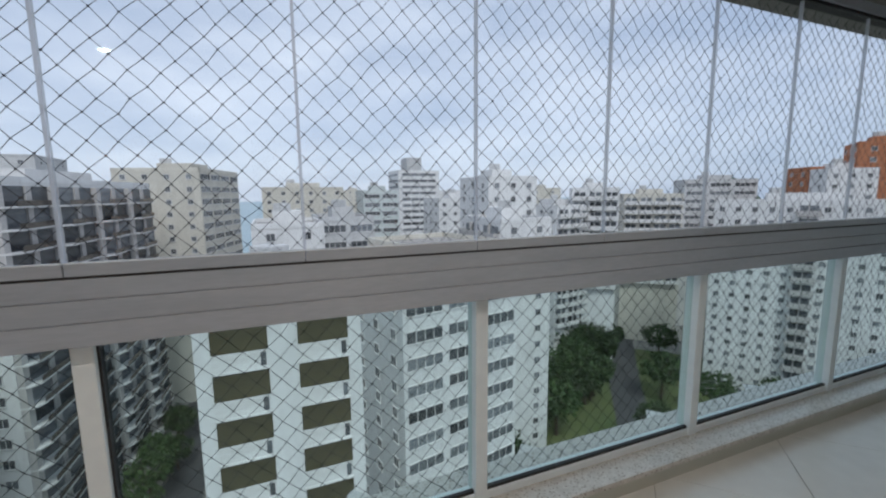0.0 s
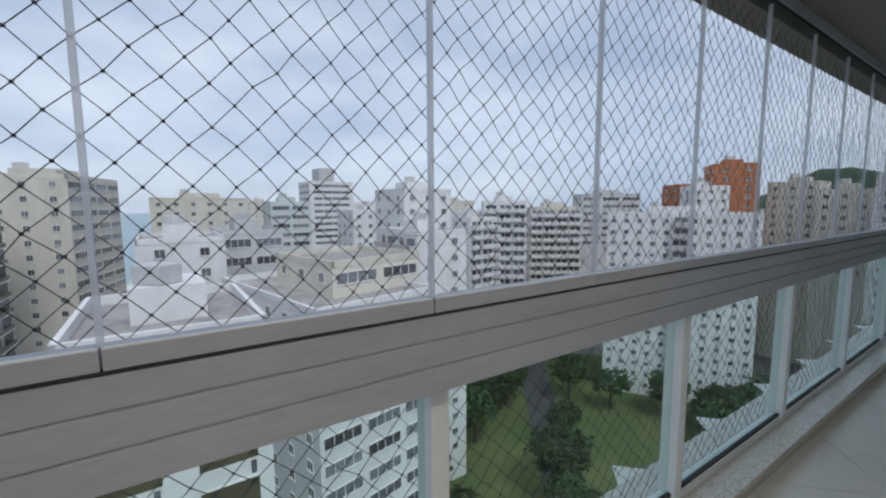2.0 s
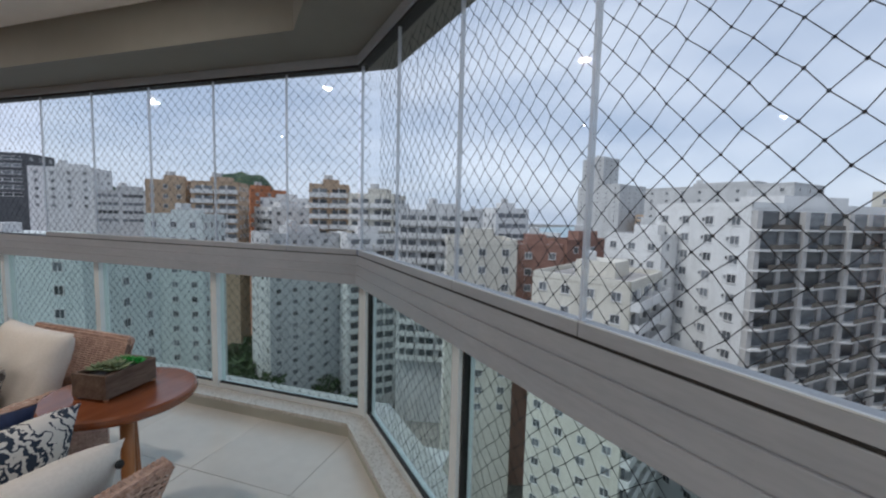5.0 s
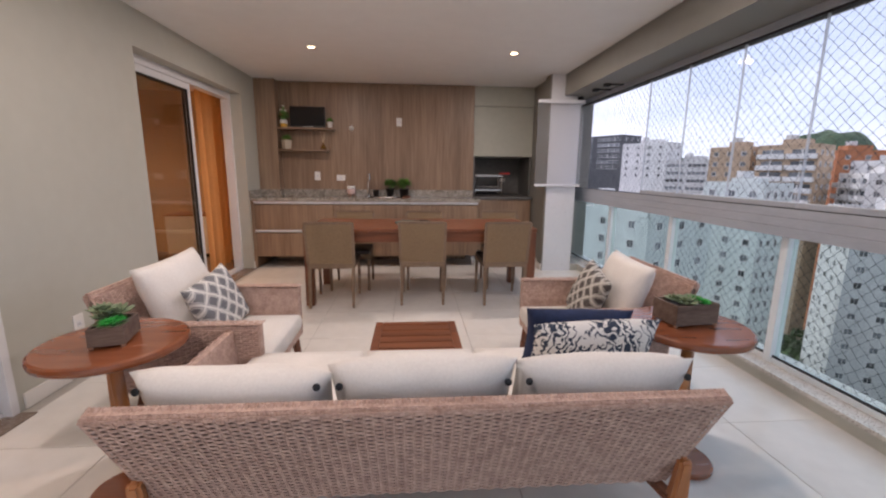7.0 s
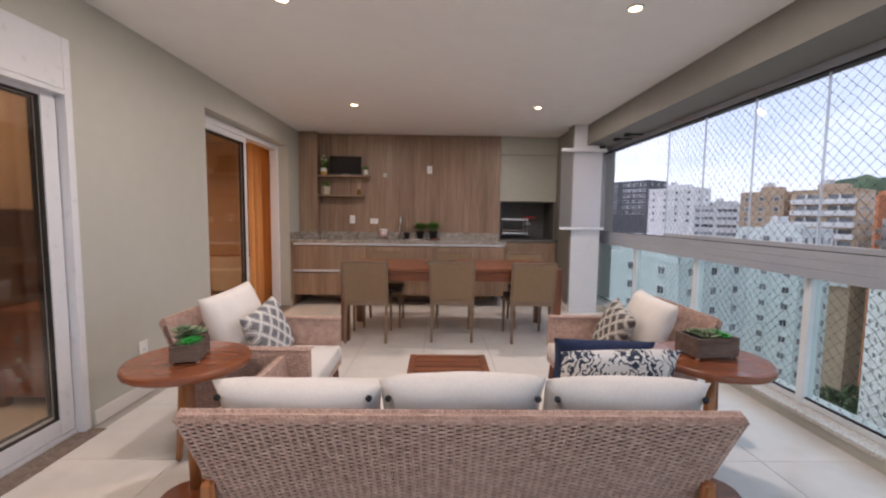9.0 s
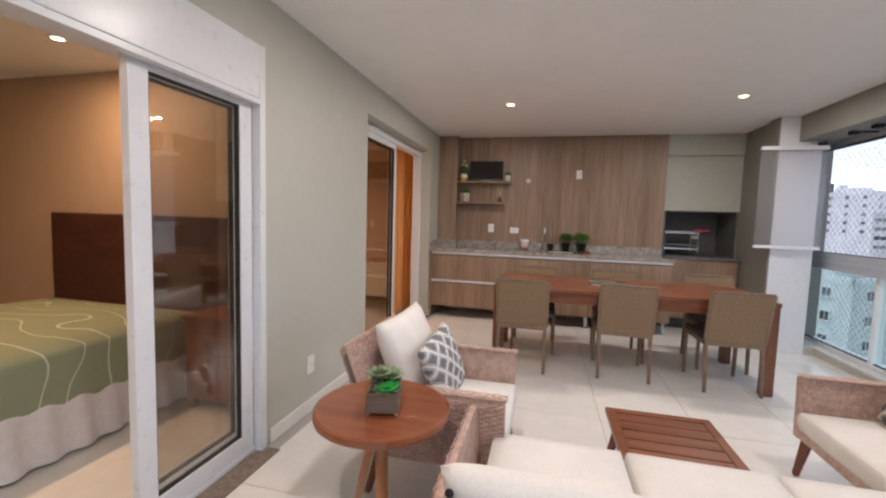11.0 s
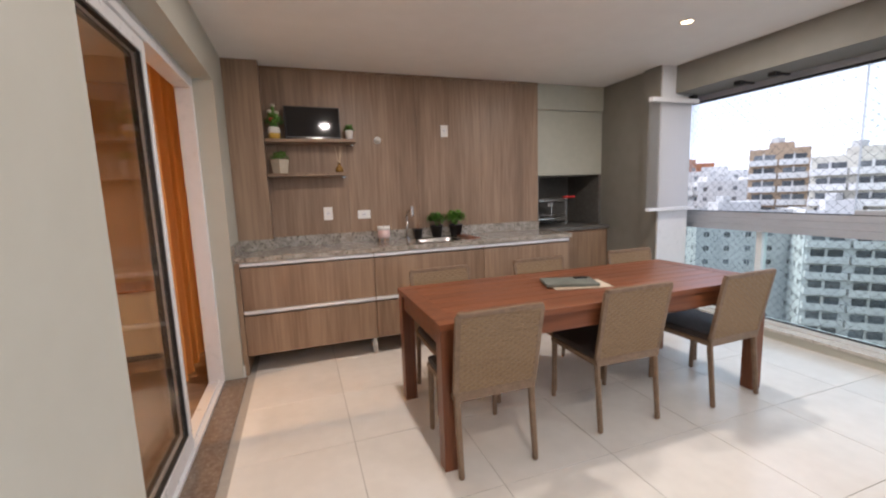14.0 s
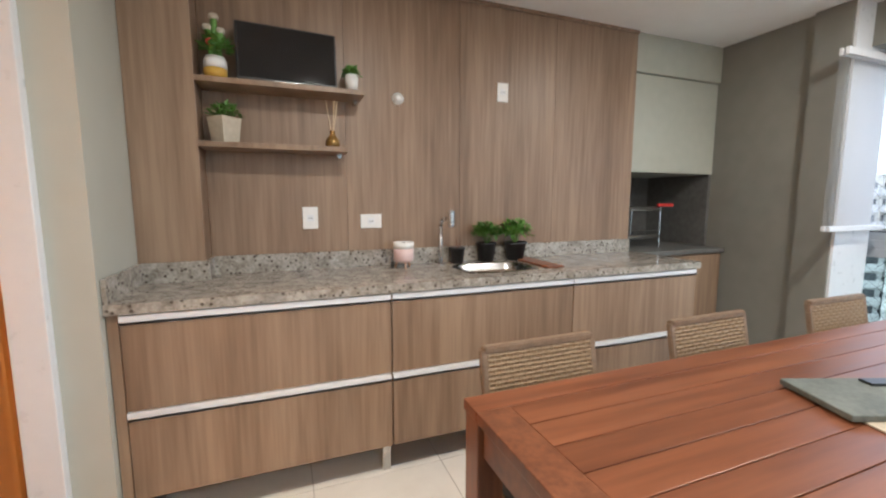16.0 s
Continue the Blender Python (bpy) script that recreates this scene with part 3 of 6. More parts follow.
def cushion(w, h, t, pinch=0.08, seed=0, n=18):
    """A filled cushion lying in the x-z plane, y its thickness: plump middle, pinched corners, soft creases."""
    bm = bmesh.new()
    sides = []
    for s in (-1, 1):
        g = []
        for i in range(n + 1):
            row = []
            for j in range(n + 1):
                u, v = i / n * 2 - 1, j / n * 2 - 1
                edge = max(0.0, (1 - abs(u) ** 2.6) * (1 - abs(v) ** 2.6)) ** 0.42
                k = 1 - pinch * (1 - u * u) * abs(v) ** 3
                k2 = 1 - pinch * (1 - v * v) * abs(u) ** 3
                cr = noise.noise(Vector((u * 2.2 + seed * 3.1, v * 2.2, s * 1.7))) * 0.07 + noise.noise(Vector((u * 6 + seed, v * 3, s))) * 0.025
                row.append(bm.verts.new((u * w / 2 * k2, s * t / 2 * edge * (1 + cr * 2.0) + cr * 0.08 * t, v * h / 2 * k)))
            g.append(row)
        sides.append(g)
        for i in range(n):
            for j in range(n):
                q = (g[i][j], g[i + 1][j], g[i + 1][j + 1], g[i][j + 1])
                bm.faces.new(q if s < 0 else q[::-1])
    bmesh.ops.remove_doubles(bm, verts=bm.verts, dist=0.0012)
    bmesh.ops.recalc_face_normals(bm, faces=bm.faces)
    return bm


def slab_cushion(x0, x1, y0, y1, z0, z1, seed=0):
    """A box cushion with soft edges and a slightly crowned top."""
    bm = boxes((x0, x1, y0, y1, z0, z1))
    bmesh.ops.subdivide_edges(bm, edges=bm.edges[:], cuts=9, use_grid_fill=True)
    c = Vector(((x0 + x1) / 2, (y0 + y1) / 2, (z0 + z1) / 2))
    hw, hd, hh = (x1 - x0) / 2, (y1 - y0) / 2, (z1 - z0) / 2
    for v in bm.verts:
        d = v.co - c
        u, w, t = d.x / hw, d.y / hd, d.z / hh
        if t > 0.1:
            d.z *= 1 + 0.22 * (1 - u * u) * (1 - w * w) - 0.18 * max(abs(u), abs(w)) ** 8
        d.x *= 1 - 0.035 * abs(t) ** 2 + 0.01 * noise.noise(v.co * 5 + Vector((seed, 0, 0)))
        d.y *= 1 - 0.035 * abs(t) ** 2
        v.co = c + d
    return bm


def weave(o, u, v, w, h, w_top=None, row=0.014, stake=0.03, amp=0.0035, r=0.0058, pair=1):
    """Wicker over a patch: strands run along u and pass over and under stakes that run along v. o is the lower left corner."""
    o, u, v = Vector(o), Vector(u).normalized(), Vector(v).normalized()
    n = u.cross(v)
    w_top = w if w_top is None else w_top
    verts, faces = [], []

    def strand(points, ru, rn, side):
        b0 = len(verts)
        for p in points:
            for a, c in ((-1, 0), (0, 1), (1, 0), (0, -1)):
                verts.append(tuple(p + side * (a * ru) + n * (c * rn)))
        for i in range(len(points) - 1):
            b = b0 + 4 * i
            for k in range(4):
                faces.append((b + k, b + (k + 1) % 4, b + 4 + (k + 1) % 4, b + 4 + k))

    rows = max(2, int(h / row))
    for j in range(rows):
        t = (j + 0.5) / rows
        ww = w + (w_top - w) * t
        x0 = (w - ww) / 2
        k = max(2, int(max(w, w_top) / stake)) * 2
        pts = []
        for i in range(k + 1):
            s = (1 if ((i // 2 + j // pair) % 2 == 0) else -1) if i % 2 else 0
            pts.append(o + u * (x0 + ww * i / k) + v * (h * t) + n * (amp * s))
        strand(pts, h / rows * 0.47, r * 0.5, v)
    for i in range(int(max(w, w_top) / stake) + 1):
        f = i / max(1, int(max(w, w_top) / stake))
        strand([o + u * (w * f), o + u * ((w - w_top) / 2 + w_top * f) + v * h], r * 0.6, r * 0.5, u)
    return verts, faces


def wicker(name, patches, mat, parent, label=""):
    verts, faces = [], []
    for p in patches:
        a, b = p
        k = len(verts)
        verts += a
        faces += [tuple(i + k for i in f) for f in b]
    me = bpy.data.meshes.new(name)
    me.from_pydata(verts, [], faces)
    me.materials.append(mat)
    ob = new(name, me)
    ob.parent = parent
    return tagged(ob, label, kind="stuff")


# ---- kitchen end ----
PY = 0.165     # face of the wood panelling
KEND = 3.02
pan = tagged(part("wall_panelling", boxes((0.272, KEND, PY, 0.82, 0.94, CEIL - 0.002)), M_PANEL), "brown oak laminate wall panelling behind the counter", "wall panel", kind="structure")
for i in range(4):
    x0 = 0.275 + i * 0.687
    part("panel", boxes((x0, x0 + 0.684, PY - 0.006, PY + 0.002, 0.95, CEIL - 0.006), bevel=0.0008), M_PANEL, pan)
part("side_panel", boxes((0.001, 0.272, 0.0, 0.82, 0.94, CEIL - 0.002), bevel=0.002), M_PANEL, pan)
part("crown_strip", boxes((0.272, KEND, PY - 0.02, PY, CEIL - 0.022, CEIL - 0.003)), M_PANEL, pan)

hood = thing("barbecue_hood", "sage painted barbecue hood over a dark niche", "hood")
part("hood_body", boxes((KEND + 0.004, 3.898, 0.185, 0.8, 1.53, 2.235), bevel=0.004), M_HOOD, hood)
part("hood_beam", boxes((KEND + 0.004, 3.898, 0.165, 0.8, 2.24, CEIL - 0.003), bevel=0.004), M_HOOD, hood)
tagged(part("niche_lining", boxes((KEND + 0.004, KEND + 0.03, 0.19, 0.81, 0.95, 1.53), (KEND + 0.03, 3.897, 0.79, 0.81, 0.95, 1.53), (3.87, 3.897, 0.19, 0.79, 0.95, 1.53)), M_DARKWALL),
       "dark grey stone lining of the barbecue niche", "niche", kind="structure")
# This wall shares the darkened nook colour.
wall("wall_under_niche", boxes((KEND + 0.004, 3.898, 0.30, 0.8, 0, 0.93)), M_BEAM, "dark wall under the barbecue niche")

counter = thing("countertop", "polished speckled granite countertop with backsplash", "countertop")
SX0, SX1, SY0, SY1 = 1.52, 1.95, -0.30, 0.02
part("slab", boxes((0.003, SX0, -0.42, 0.162, 0.90, 0.94), (SX1, KEND + 0.02, -0.42, 0.162, 0.90, 0.94), (SX0, SX1, -0.42, SY0, 0.90, 0.94), (SX0, SX1, SY1, 0.162, 0.90, 0.94)), M_GRANITE, counter)
part("backsplash", boxes((0.274, KEND, 0.142, 0.157, 0.94, 1.035), (0.02, 0.285, -0.018, -0.003, 0.94, 1.035), (0.273, 0.288, -0.003, 0.142, 0.94, 1.035), (0.003, 0.02, -0.42, -0.003, 0.94, 1.035), bevel=0.002), M_GRANITE, counter)
part("grill_slab", boxes((KEND + 0.021, 3.895, 0.03, 0.79, 0.91, 0.945), bevel=0.003), M_DARKWALL, counter, "dark stone top beside the grill")

CELLS = [(0.04, 1.07), (1.07, 2.086), (2.086, 3.02)]
for i, (x0, x1) in enumerate(CELLS):
    cab = thing("base_cabinet", "oak laminate base cabinet with two drawers and metal rails", "cabinet", group="kitchen base cabinets")
    part("body", boxes((x0 + 0.001, x1 - 0.001, -0.385, 0.14, 0.155, 0.898)), M_PANEL, cab)
    for z0, z1 in ((0.157, 0.480), (0.520, 0.858)):
        d = part("drawer_front", boxes((x0 + 0.004, x1 - 0.004, -0.405, -0.387, z0, z1), bevel=0.0015), M_PANEL, cab)
        part("handle_rail", boxes((x0 + 0.004, x1 - 0.004, -0.412, -0.386, z1 + 0.002, z1 + 0.013), (x0 + 0.004, x1 - 0.004, -0.412, -0.405, z1 + 0.002, z1 + 0.036),
                                  (x0 + 0.004, x1 - 0.004, -0.405, -0.386, z1 + 0.026, z1 + 0.036), bevel=0.001), M_WFRAME, d, "pale aluminium handle rail")
    for fx in (x1 - (0.02 if i < 2 else 0.05),):
        part("foot", boxes((fx - 0.02, fx + 0.02, -0.35, -0.31, 0.0, 0.155), bevel=0.003), M_STEEL, cab, "brushed steel foot")
    part("back_foot", boxes((x0 + 0.1, x1 - 0.1, 0.09, 0.12, 0.0, 0.155)), M_PANEL, cab)
cab = thing("end_panel", "oak end panel of the base cabinets by the wall", "panel")
part("board", boxes((0.003, 0.039, -0.40, 0.14, 0.0, 0.898), bevel=0.002), M_PANEL, cab)
cab = thing("grill_cabinet", "dark oak cabinet below the grill niche", "cabinet")
part("body", boxes((KEND + 0.025, 3.885, 0.07, 0.29, 0.14, 0.905)), M_PANEL, cab)
for x0 in (KEND + 0.03, 3.46):
    part("door", boxes((x0, x0 + 0.42, 0.05, 0.068, 0.145, 0.9), bevel=0.0015), M_PANEL, cab)
part("plinth", boxes((KEND + 0.06, 3.86, 0.12, 0.28, 0.0, 0.14)), M_BLACK, cab)

sink = thing("sink", "rounded stainless steel sink set in the granite", "sink")
bm = bmesh.new()
rim = []
for k in range(28):
    an = 2 * math.pi * k / 28
    c, s = math.cos(an), math.sin(an)
    rim.append((math.copysign(abs(c) ** 0.5, c), math.copysign(abs(s) ** 0.5, s)))
rings = []
for r, z in ((1.0, 0.9405), (0.94, 0.943), (0.90, 0.938), (0.86, 0.86), (0.78, 0.80), (0.1, 0.795)):
    rings.append([bm.verts.new(((SX0 + SX1) / 2 + x * 0.225 * r, (SY0 + SY1) / 2 + y * 0.17 * r, z)) for x, y in rim])
for p, q in zip(rings, rings[1:]):
    for k in range(28):
        bm.faces.new((p[k], p[(k + 1) % 28], q[(k + 1) % 28], q[k]))
bm.faces.new(rings[-1])
bmesh.ops.recalc_face_normals(bm, faces=bm.faces)
part("basin", bm, M_STEEL, sink, smooth=True)
part("drain", lathe([(0.001, 0.0), (0.03, 0.0), (0.032, 0.004), (0.02, 0.005)], 16, ((SX0 + SX1) / 2, (SY0 + SY1) / 2, 0.796)), M_STEEL, sink)

tap = thing("tap", "slim chrome kitchen tap with a bent spout", "tap")
bm = bmesh.new()
tp = [(1.49, 0.07, 0.94), (1.49, 0.07, 1.17), (1.492, 0.05, 1.205), (1.50, 0.015, 1.215), (1.51, -0.03, 1.20)]
for p, q in zip(tp, tp[1:]):
    rod(bm, p, q, 0.011, 0.011, 12)
part("spout", bm, M_STEEL, tap, smooth=True)
part("filter_head", lathe([(0.012, 0), (0.02, 0.01), (0.02, 0.09), (0.012, 0.1)], 16, (1.515, -0.035, 1.165)), M_STEEL, tap, "chrome spout head")
part("flange", lathe([(0.026, 0), (0.026, 0.006), (0.014, 0.012)], 16, (1.49, 0.07, 0.94)), M_STEEL, tap)
drainer = thing("drainer_board", "dark wooden board lying beside the sink", "board")
part("board", boxes((1.99, 2.10, -0.30, 0.1, 0.9405, 0.953), bevel=0.004), M_LEGWOOD, drainer)


def leaves(seed, count, c, spread, size, up=0.5):
    """Small pointed leaves round a middle."""
    r = random.Random(seed)
    bm = bmesh.new()
    for i in range(count):
        d = Vector((r.gauss(0, 1), r.gauss(0, 1), abs(r.gauss(0, 1)) * up + 0.1)).normalized()
        o = Vector(c) + Vector((d.x * spread[0], d.y * spread[1], d.z * spread[2])) * r.uniform(0.35, 1.0)
        t = (d + Vector((r.gauss(0, 0.6), r.gauss(0, 0.6), r.gauss(0, 0.5)))).normalized()
        s = t.cross(Vector((0, 0, 1))).normalized() if abs(t.z) < 0.98 else Vector((1, 0, 0))
        n = s.cross(t)
        L = size * r.uniform(0.7, 1.3)
        q = [o, o + t * L * 0.45 + s * L * 0.3 + n * L * 0.08, o + t * L, o + t * L * 0.45 - s * L * 0.3 + n * L * 0.08]
        bm.faces.new([bm.verts.new(p) for p in q])
    return bm


def stems(c, count, r, h, seed):
    rr = random.Random(seed)
    bm = bmesh.new()
    for i in range(count):
        a, b = rr.uniform(0, 6.28), rr.uniform(0.3, 1)
        rod(bm, (c[0], c[1], c[2]), (c[0] + r * b * math.cos(a), c[1] + r * b * math.sin(a), c[2] + h * rr.uniform(0.6, 1)), 0.002, 0.0012, 5)
    return bm


def potted_herb(x, y, seed, s=1.0):
    p = thing("potted_herb", "bushy green herb in a black plastic pot on the counter", "plant", group="herbs by the sink")
    part("pot", lathe([(0.045 * s, 0.94), (0.062 * s, 1.045), (0.067 * s, 1.045), (0.067 * s, 1.058), (0.058 * s, 1.058), (0.055 * s, 1.04)], 24, (x, y, 0)), M_POTBLACK, p, smooth=True)
    part("stems", stems((x, y, 1.04), 14, 0.07, 0.11, seed), M_HERB, p)
    part("leaves", leaves(seed, 420, (x, y, 1.10), (0.095 * s, 0.09 * s, 0.085 * s), 0.032, 0.9), M_HERB, p)


potted_herb(1.80, 0.085, 5, 0.95)
potted_herb(2.0, 0.07, 6, 1.1)
cup = thing("black_pot", "small black pot with a twig beside the tap", "pot")
part("pot", lathe([(0.034, 0.94), (0.046, 1.03), (0.05, 1.03), (0.05, 1.036), (0.042, 1.034)], 20, (1.60, 0.075, 0)), M_POTBLACK, cup, smooth=True)
part("twig", stems((1.60, 0.075, 1.02), 4, 0.03, 0.09, 3), M_LEGWOOD, cup)
pinkpot = thing("footed_pot", "blush and white pot on copper feet", "pot")
px, py = 1.25, 0.03
part("bowl", lathe([(0.05, 0.975), (0.057, 0.99), (0.058, 1.05)], 24, (px, py, 0)), M_PINK, pinkpot, smooth=True)
part("rim", lathe([(0.0582, 1.05), (0.0585, 1.085), (0.05, 1.085), (0.047, 1.06)], 24, (px, py, 0)), M_WHITE, pinkpot, smooth=True)
part("soil", lathe([(0.001, 1.06), (0.047, 1.062), (0.047, 1.07), (0.001, 1.085)], 16, (px, py, 0)), M_BLACK, pinkpot)
for k in range(3):
    a = k * 2.094 + 0.5
    bm = bmesh.new()
    rod(bm, (px + 0.05 * math.cos(a), py + 0.05 * math.sin(a), 0.94), (px + 0.035 * math.cos(a), py + 0.035 * math.sin(a), 0.985), 0.004, 0.008, 8)
    part("foot", bm, M_GOLDLEG, pinkpot)

# shelves, television and small decorations
for x0, x1, z, lab in ((0.275, 1.04, 1.855, "upper"), (0.275, 0.95, 1.565, "lower")):
    sh = thing("wall_shelf", "thin oak wall shelf with small decorations", "shelf", group="wall shelves")
    part("board", boxes((x0, x1, -0.02, PY - 0.006, z, z + 0.025), bevel=0.0015), M_PANEL, sh)
    part("bracket", boxes((x1 - 0.04, x1 - 0.02, 0.10, PY - 0.006, z - 0.02, z)), M_STEEL, sh)
tv = thing("television", "small black flat television standing on the shelf", "television")
tvm = pose(0.68, 0.06, 1.88, -4, 0, 4)
part("housing", boxes((-0.237, 0.237, 0.0, 0.035, 0.012, 0.29), bevel=0.006, m=tvm), M_BLACK, tv)
part("screen", boxes((-0.226, 0.226, -0.003, 0.001, 0.03, 0.28), m=tvm), M_SCREEN, tv, "dark glossy screen")
part("stand", boxes((-0.1, 0.1, -0.03, 0.07, 0.0, 0.012), bevel=0.004, m=pose(0.68, 0.06, 1.88, 0, 0, 4)), M_BLACK, tv)
part("light_bar", boxes((-0.07, 0.07, -0.006, -0.002, 0.014, 0.02), m=tvm), M_STEEL, tv)
vase = thing("flower_vase", "white and mustard vase with green bamboo and flowers", "vase")
vx, vy = 0.355, 0.06
part("bowl", lathe([(0.034, 1.88), (0.048, 1.90), (0.05, 1.93)], 20, (vx, vy, 0)), M_YELLOW, vase, smooth=True)
part("neck", lathe([(0.05, 1.93), (0.049, 1.965), (0.04, 1.985), (0.034, 1.98)], 20, (vx, vy, 0)), M_WHITE, vase, smooth=True)
for k, (ox, h) in enumerate(((-0.025, 2.115), (0.004, 2.165), (0.03, 2.105))):
    bm = bmesh.new()
    rod(bm, (vx + ox * 0.4, vy, 1.97), (vx + ox, vy, h), 0.014, 0.014, 12)
    st = part("bamboo", bm, M_HERB, vase)
    part("cut_end", lathe([(0.018, -0.012), (0.022, 0.0), (0.016, 0.012), (0.001, 0.014)], 14, (vx + ox, vy, h)), M_CREAMPOT, st)
part("foliage", leaves(8, 90, (vx + 0.01, vy, 2.01), (0.06, 0.05, 0.06), 0.045, 0.7), M_HERB, vase)
part("red_flower", lathe([(0.001, -0.02), (0.02, -0.008), (0.022, 0.006), (0.001, 0.02)], 12, (vx - 0.01, vy - 0.04, 2.04)), M_RED_P, vase)


def small_pot(x, y, z, r, h, mat, leafmat, label, square=False):
    p = thing("small_potted_plant", label, "plant")
    prof = [(r * 0.78, z), (r, z + h), (r * 0.9, z + h), (r * 0.85, z + h * 0.9)]
    part("pot", lathe(prof, 4 if square else 20, (x, y, 0)), mat, p, smooth=not square)
    part("leaves", leaves(int(x * 100), 150, (x, y, z + h), (r * 1.05, r, r * 0.75), 0.03, 1.2), leafmat, p)
    return p


small_pot(0.985, 0.05, 1.88, 0.036, 0.085, M_WHITE, M_HERB, "little green plant in a white tin on the shelf")
small_pot(0.38, 0.05, 1.59, 0.075, 0.12, M_CREAMPOT, M_HERB, "clipped grass in a square cream pot on the shelf", square=True)
dif = thing("reed_diffuser", "amber reed diffuser with pale sticks on the shelf", "diffuser")
part("bottle", lathe([(0.03, 1.59), (0.037, 1.605), (0.035, 1.63), (0.014, 1.655), (0.012, 1.675), (0.015, 1.678)], 20, (0.88, 0.05, 0)), M_AMBER, dif, smooth=True)
bm = bmesh.new()
for dx, dy in ((-0.03, 0.0), (0.03, 0.01), (0.012, -0.01)):
    rod(bm, (0.88, 0.05, 1.63), (0.88 + dx, 0.05 + dy, 1.83), 0.0028, 0.0028, 6)
part("reeds", bm, M_REED, dif)


def outlet(x, y, z, w, h, facing, label="white plastic wall socket plate"):
    o = thing("wall_socket", label, "socket")
    if facing == "y":
        part("plate", boxes((x - w / 2, x + w / 2, y - 0.009, y, z - h / 2, z + h / 2), bevel=0.003), M_WHITE, o)
        part("socket_face", boxes((x - 0.018, x + 0.018, y - 0.0115, y - 0.009, z - 0.018, z + 0.018), bevel=0.001), M_WFRAME, o)
        part("pin_holes", boxes((x - 0.009, x - 0.005, y - 0.0122, y - 0.0115, z - 0.004, z + 0.004), (x + 0.005, x + 0.009, y - 0.0122, y - 0.0115, z - 0.004, z + 0.004)), M_BLACK, o)
    else:
        part("plate", boxes((x, x + 0.009, y - w / 2, y + w / 2, z - h / 2, z + h / 2), bevel=0.003), M_WHITE, o)
        part("socket_face", boxes((x + 0.009, x + 0.0115, y - 0.018, y + 0.018, z - 0.018, z + 0.018), bevel=0.001), M_WFRAME, o)
        part("pin_holes", boxes((x + 0.0115, x + 0.0122, y - 0.009, y - 0.005, z - 0.004, z + 0.004), (x + 0.0115, x + 0.0122, y + 0.005, y + 0.009, z - 0.004, z + 0.004)), M_BLACK, o)


FY = PY - 0.006
outlet(1.937, FY, 1.99, 0.075, 0.115, "y")
outlet(0.76, FY, 1.223, 0.08, 0.12, "y", "white plastic light switch plate")
outlet(1.093, FY, 1.20, 0.12, 0.08, "y")
outlet(3.60, 0.788, 1.18, 0.075, 0.05, "y", "small white socket in the niche")
outlet(0.0, -3.333, 0.332, 0.08, 0.12, "x")
knob = thing("gas_point", "small round white wall outlet on the panelling", "wall fitting")
bm = lathe([(0.034, 0.0), (0.034, 0.008), (0.02, 0.012), (0.02, 0.028), (0.001, 0.03)], 20)
part("cap", bm, M_WHITE, knob, smooth=True, at=pose(1.26, FY, 1.895, 90, 0, 0))

# grill rack in the niche
grill = thing("skewer_grill", "steel skewer grill rack with a red handle", "grill")
gx0, gx1, gy = 3.08, 3.50, 0.30
for z in (1.26, 1.08):
    for y in (gy, gy + 0.3):
        bm = bmesh.new()
        rod(bm, (gx0, y, z), (gx1, y, z), 0.006, 0.006, 8)
        part("rack_bar", bm, M_STEEL, grill)
for k in range(1, 6):
    bm = bmesh.new()
    rod(bm, (gx0, gy + 0.05 * k, 1.265), (gx1, gy + 0.05 * k, 1.265), 0.0035, 0.0035, 6)
    part("grate_bar", bm, M_STEEL, grill)
part("tray", boxes((gx0, gx1, gy - 0.01, gy + 0.31, 1.235, 1.252), bevel=0.003), M_STEEL, grill)
part("drip_tray", boxes((gx0, gx1, gy - 0.01, gy + 0.31, 1.02, 1.045), bevel=0.003), M_STEEL, grill)
for x in (gx0 + 0.01, gx1 - 0.01):
    for y in (gy, gy + 0.3):
        bm = bmesh.new()
        rod(bm, (x, y, 0.945), (x, y, 1.265), 0.008, 0.008, 8)
        part("leg", bm, M_STEEL, grill)
part("handle", boxes((gx1 - 0.06, gx1 + 0.10, gy - 0.03, gy - 0.005, 1.27, 1.295), bevel=0.006), M_RED_P, grill, "red handle")


# ---- dining table and chairs ----
TX0, TX1, TY0, TY1, TZ = 1.085, 3.345, -2.06, -1.19, 0.76
table = thing("dining_table", "long red brown wooden dining table with plank top", "table")
k = 7
for i in range(k):
    y0 = TY0 + 0.085 + (TY1 - TY0 - 0.17) * i / k
    y1 = TY0 + 0.085 + (TY1 - TY0 - 0.17) * (i + 1) / k
    part("plank", boxes((TX0 + 0.101, TX1 - 0.101, y0 + 0.0015, y1 - 0.0015, TZ - 0.03, TZ - 0.0015), bevel=0.002), M_TEAK, table)
part("edge_board", boxes((TX0, TX1, TY0, TY0 + 0.084, TZ - 0.032, TZ), bevel=0.003), M_TEAK, table)
part("edge_board", boxes((TX0, TX1, TY1 - 0.084, TY1, TZ - 0.032, TZ), bevel=0.003), M_TEAK, table)
for x in (TX0, TX1 - 0.1):
    part("end_board", boxes((x + 0.0005, x + 0.0995, TY0 + 0.085, TY1 - 0.085, TZ - 0.032, TZ - 0.0004), bevel=0.003), M_LEGWOOD, table)
# Unseen panel added to stop floor light showing through the plank gaps.
part("gap_blocker", boxes((TX0 + 0.09, TX1 - 0.09, TY0 + 0.06, TY1 - 0.06, TZ - 0.04, TZ - 0.031)), M_LEGWOOD, table)
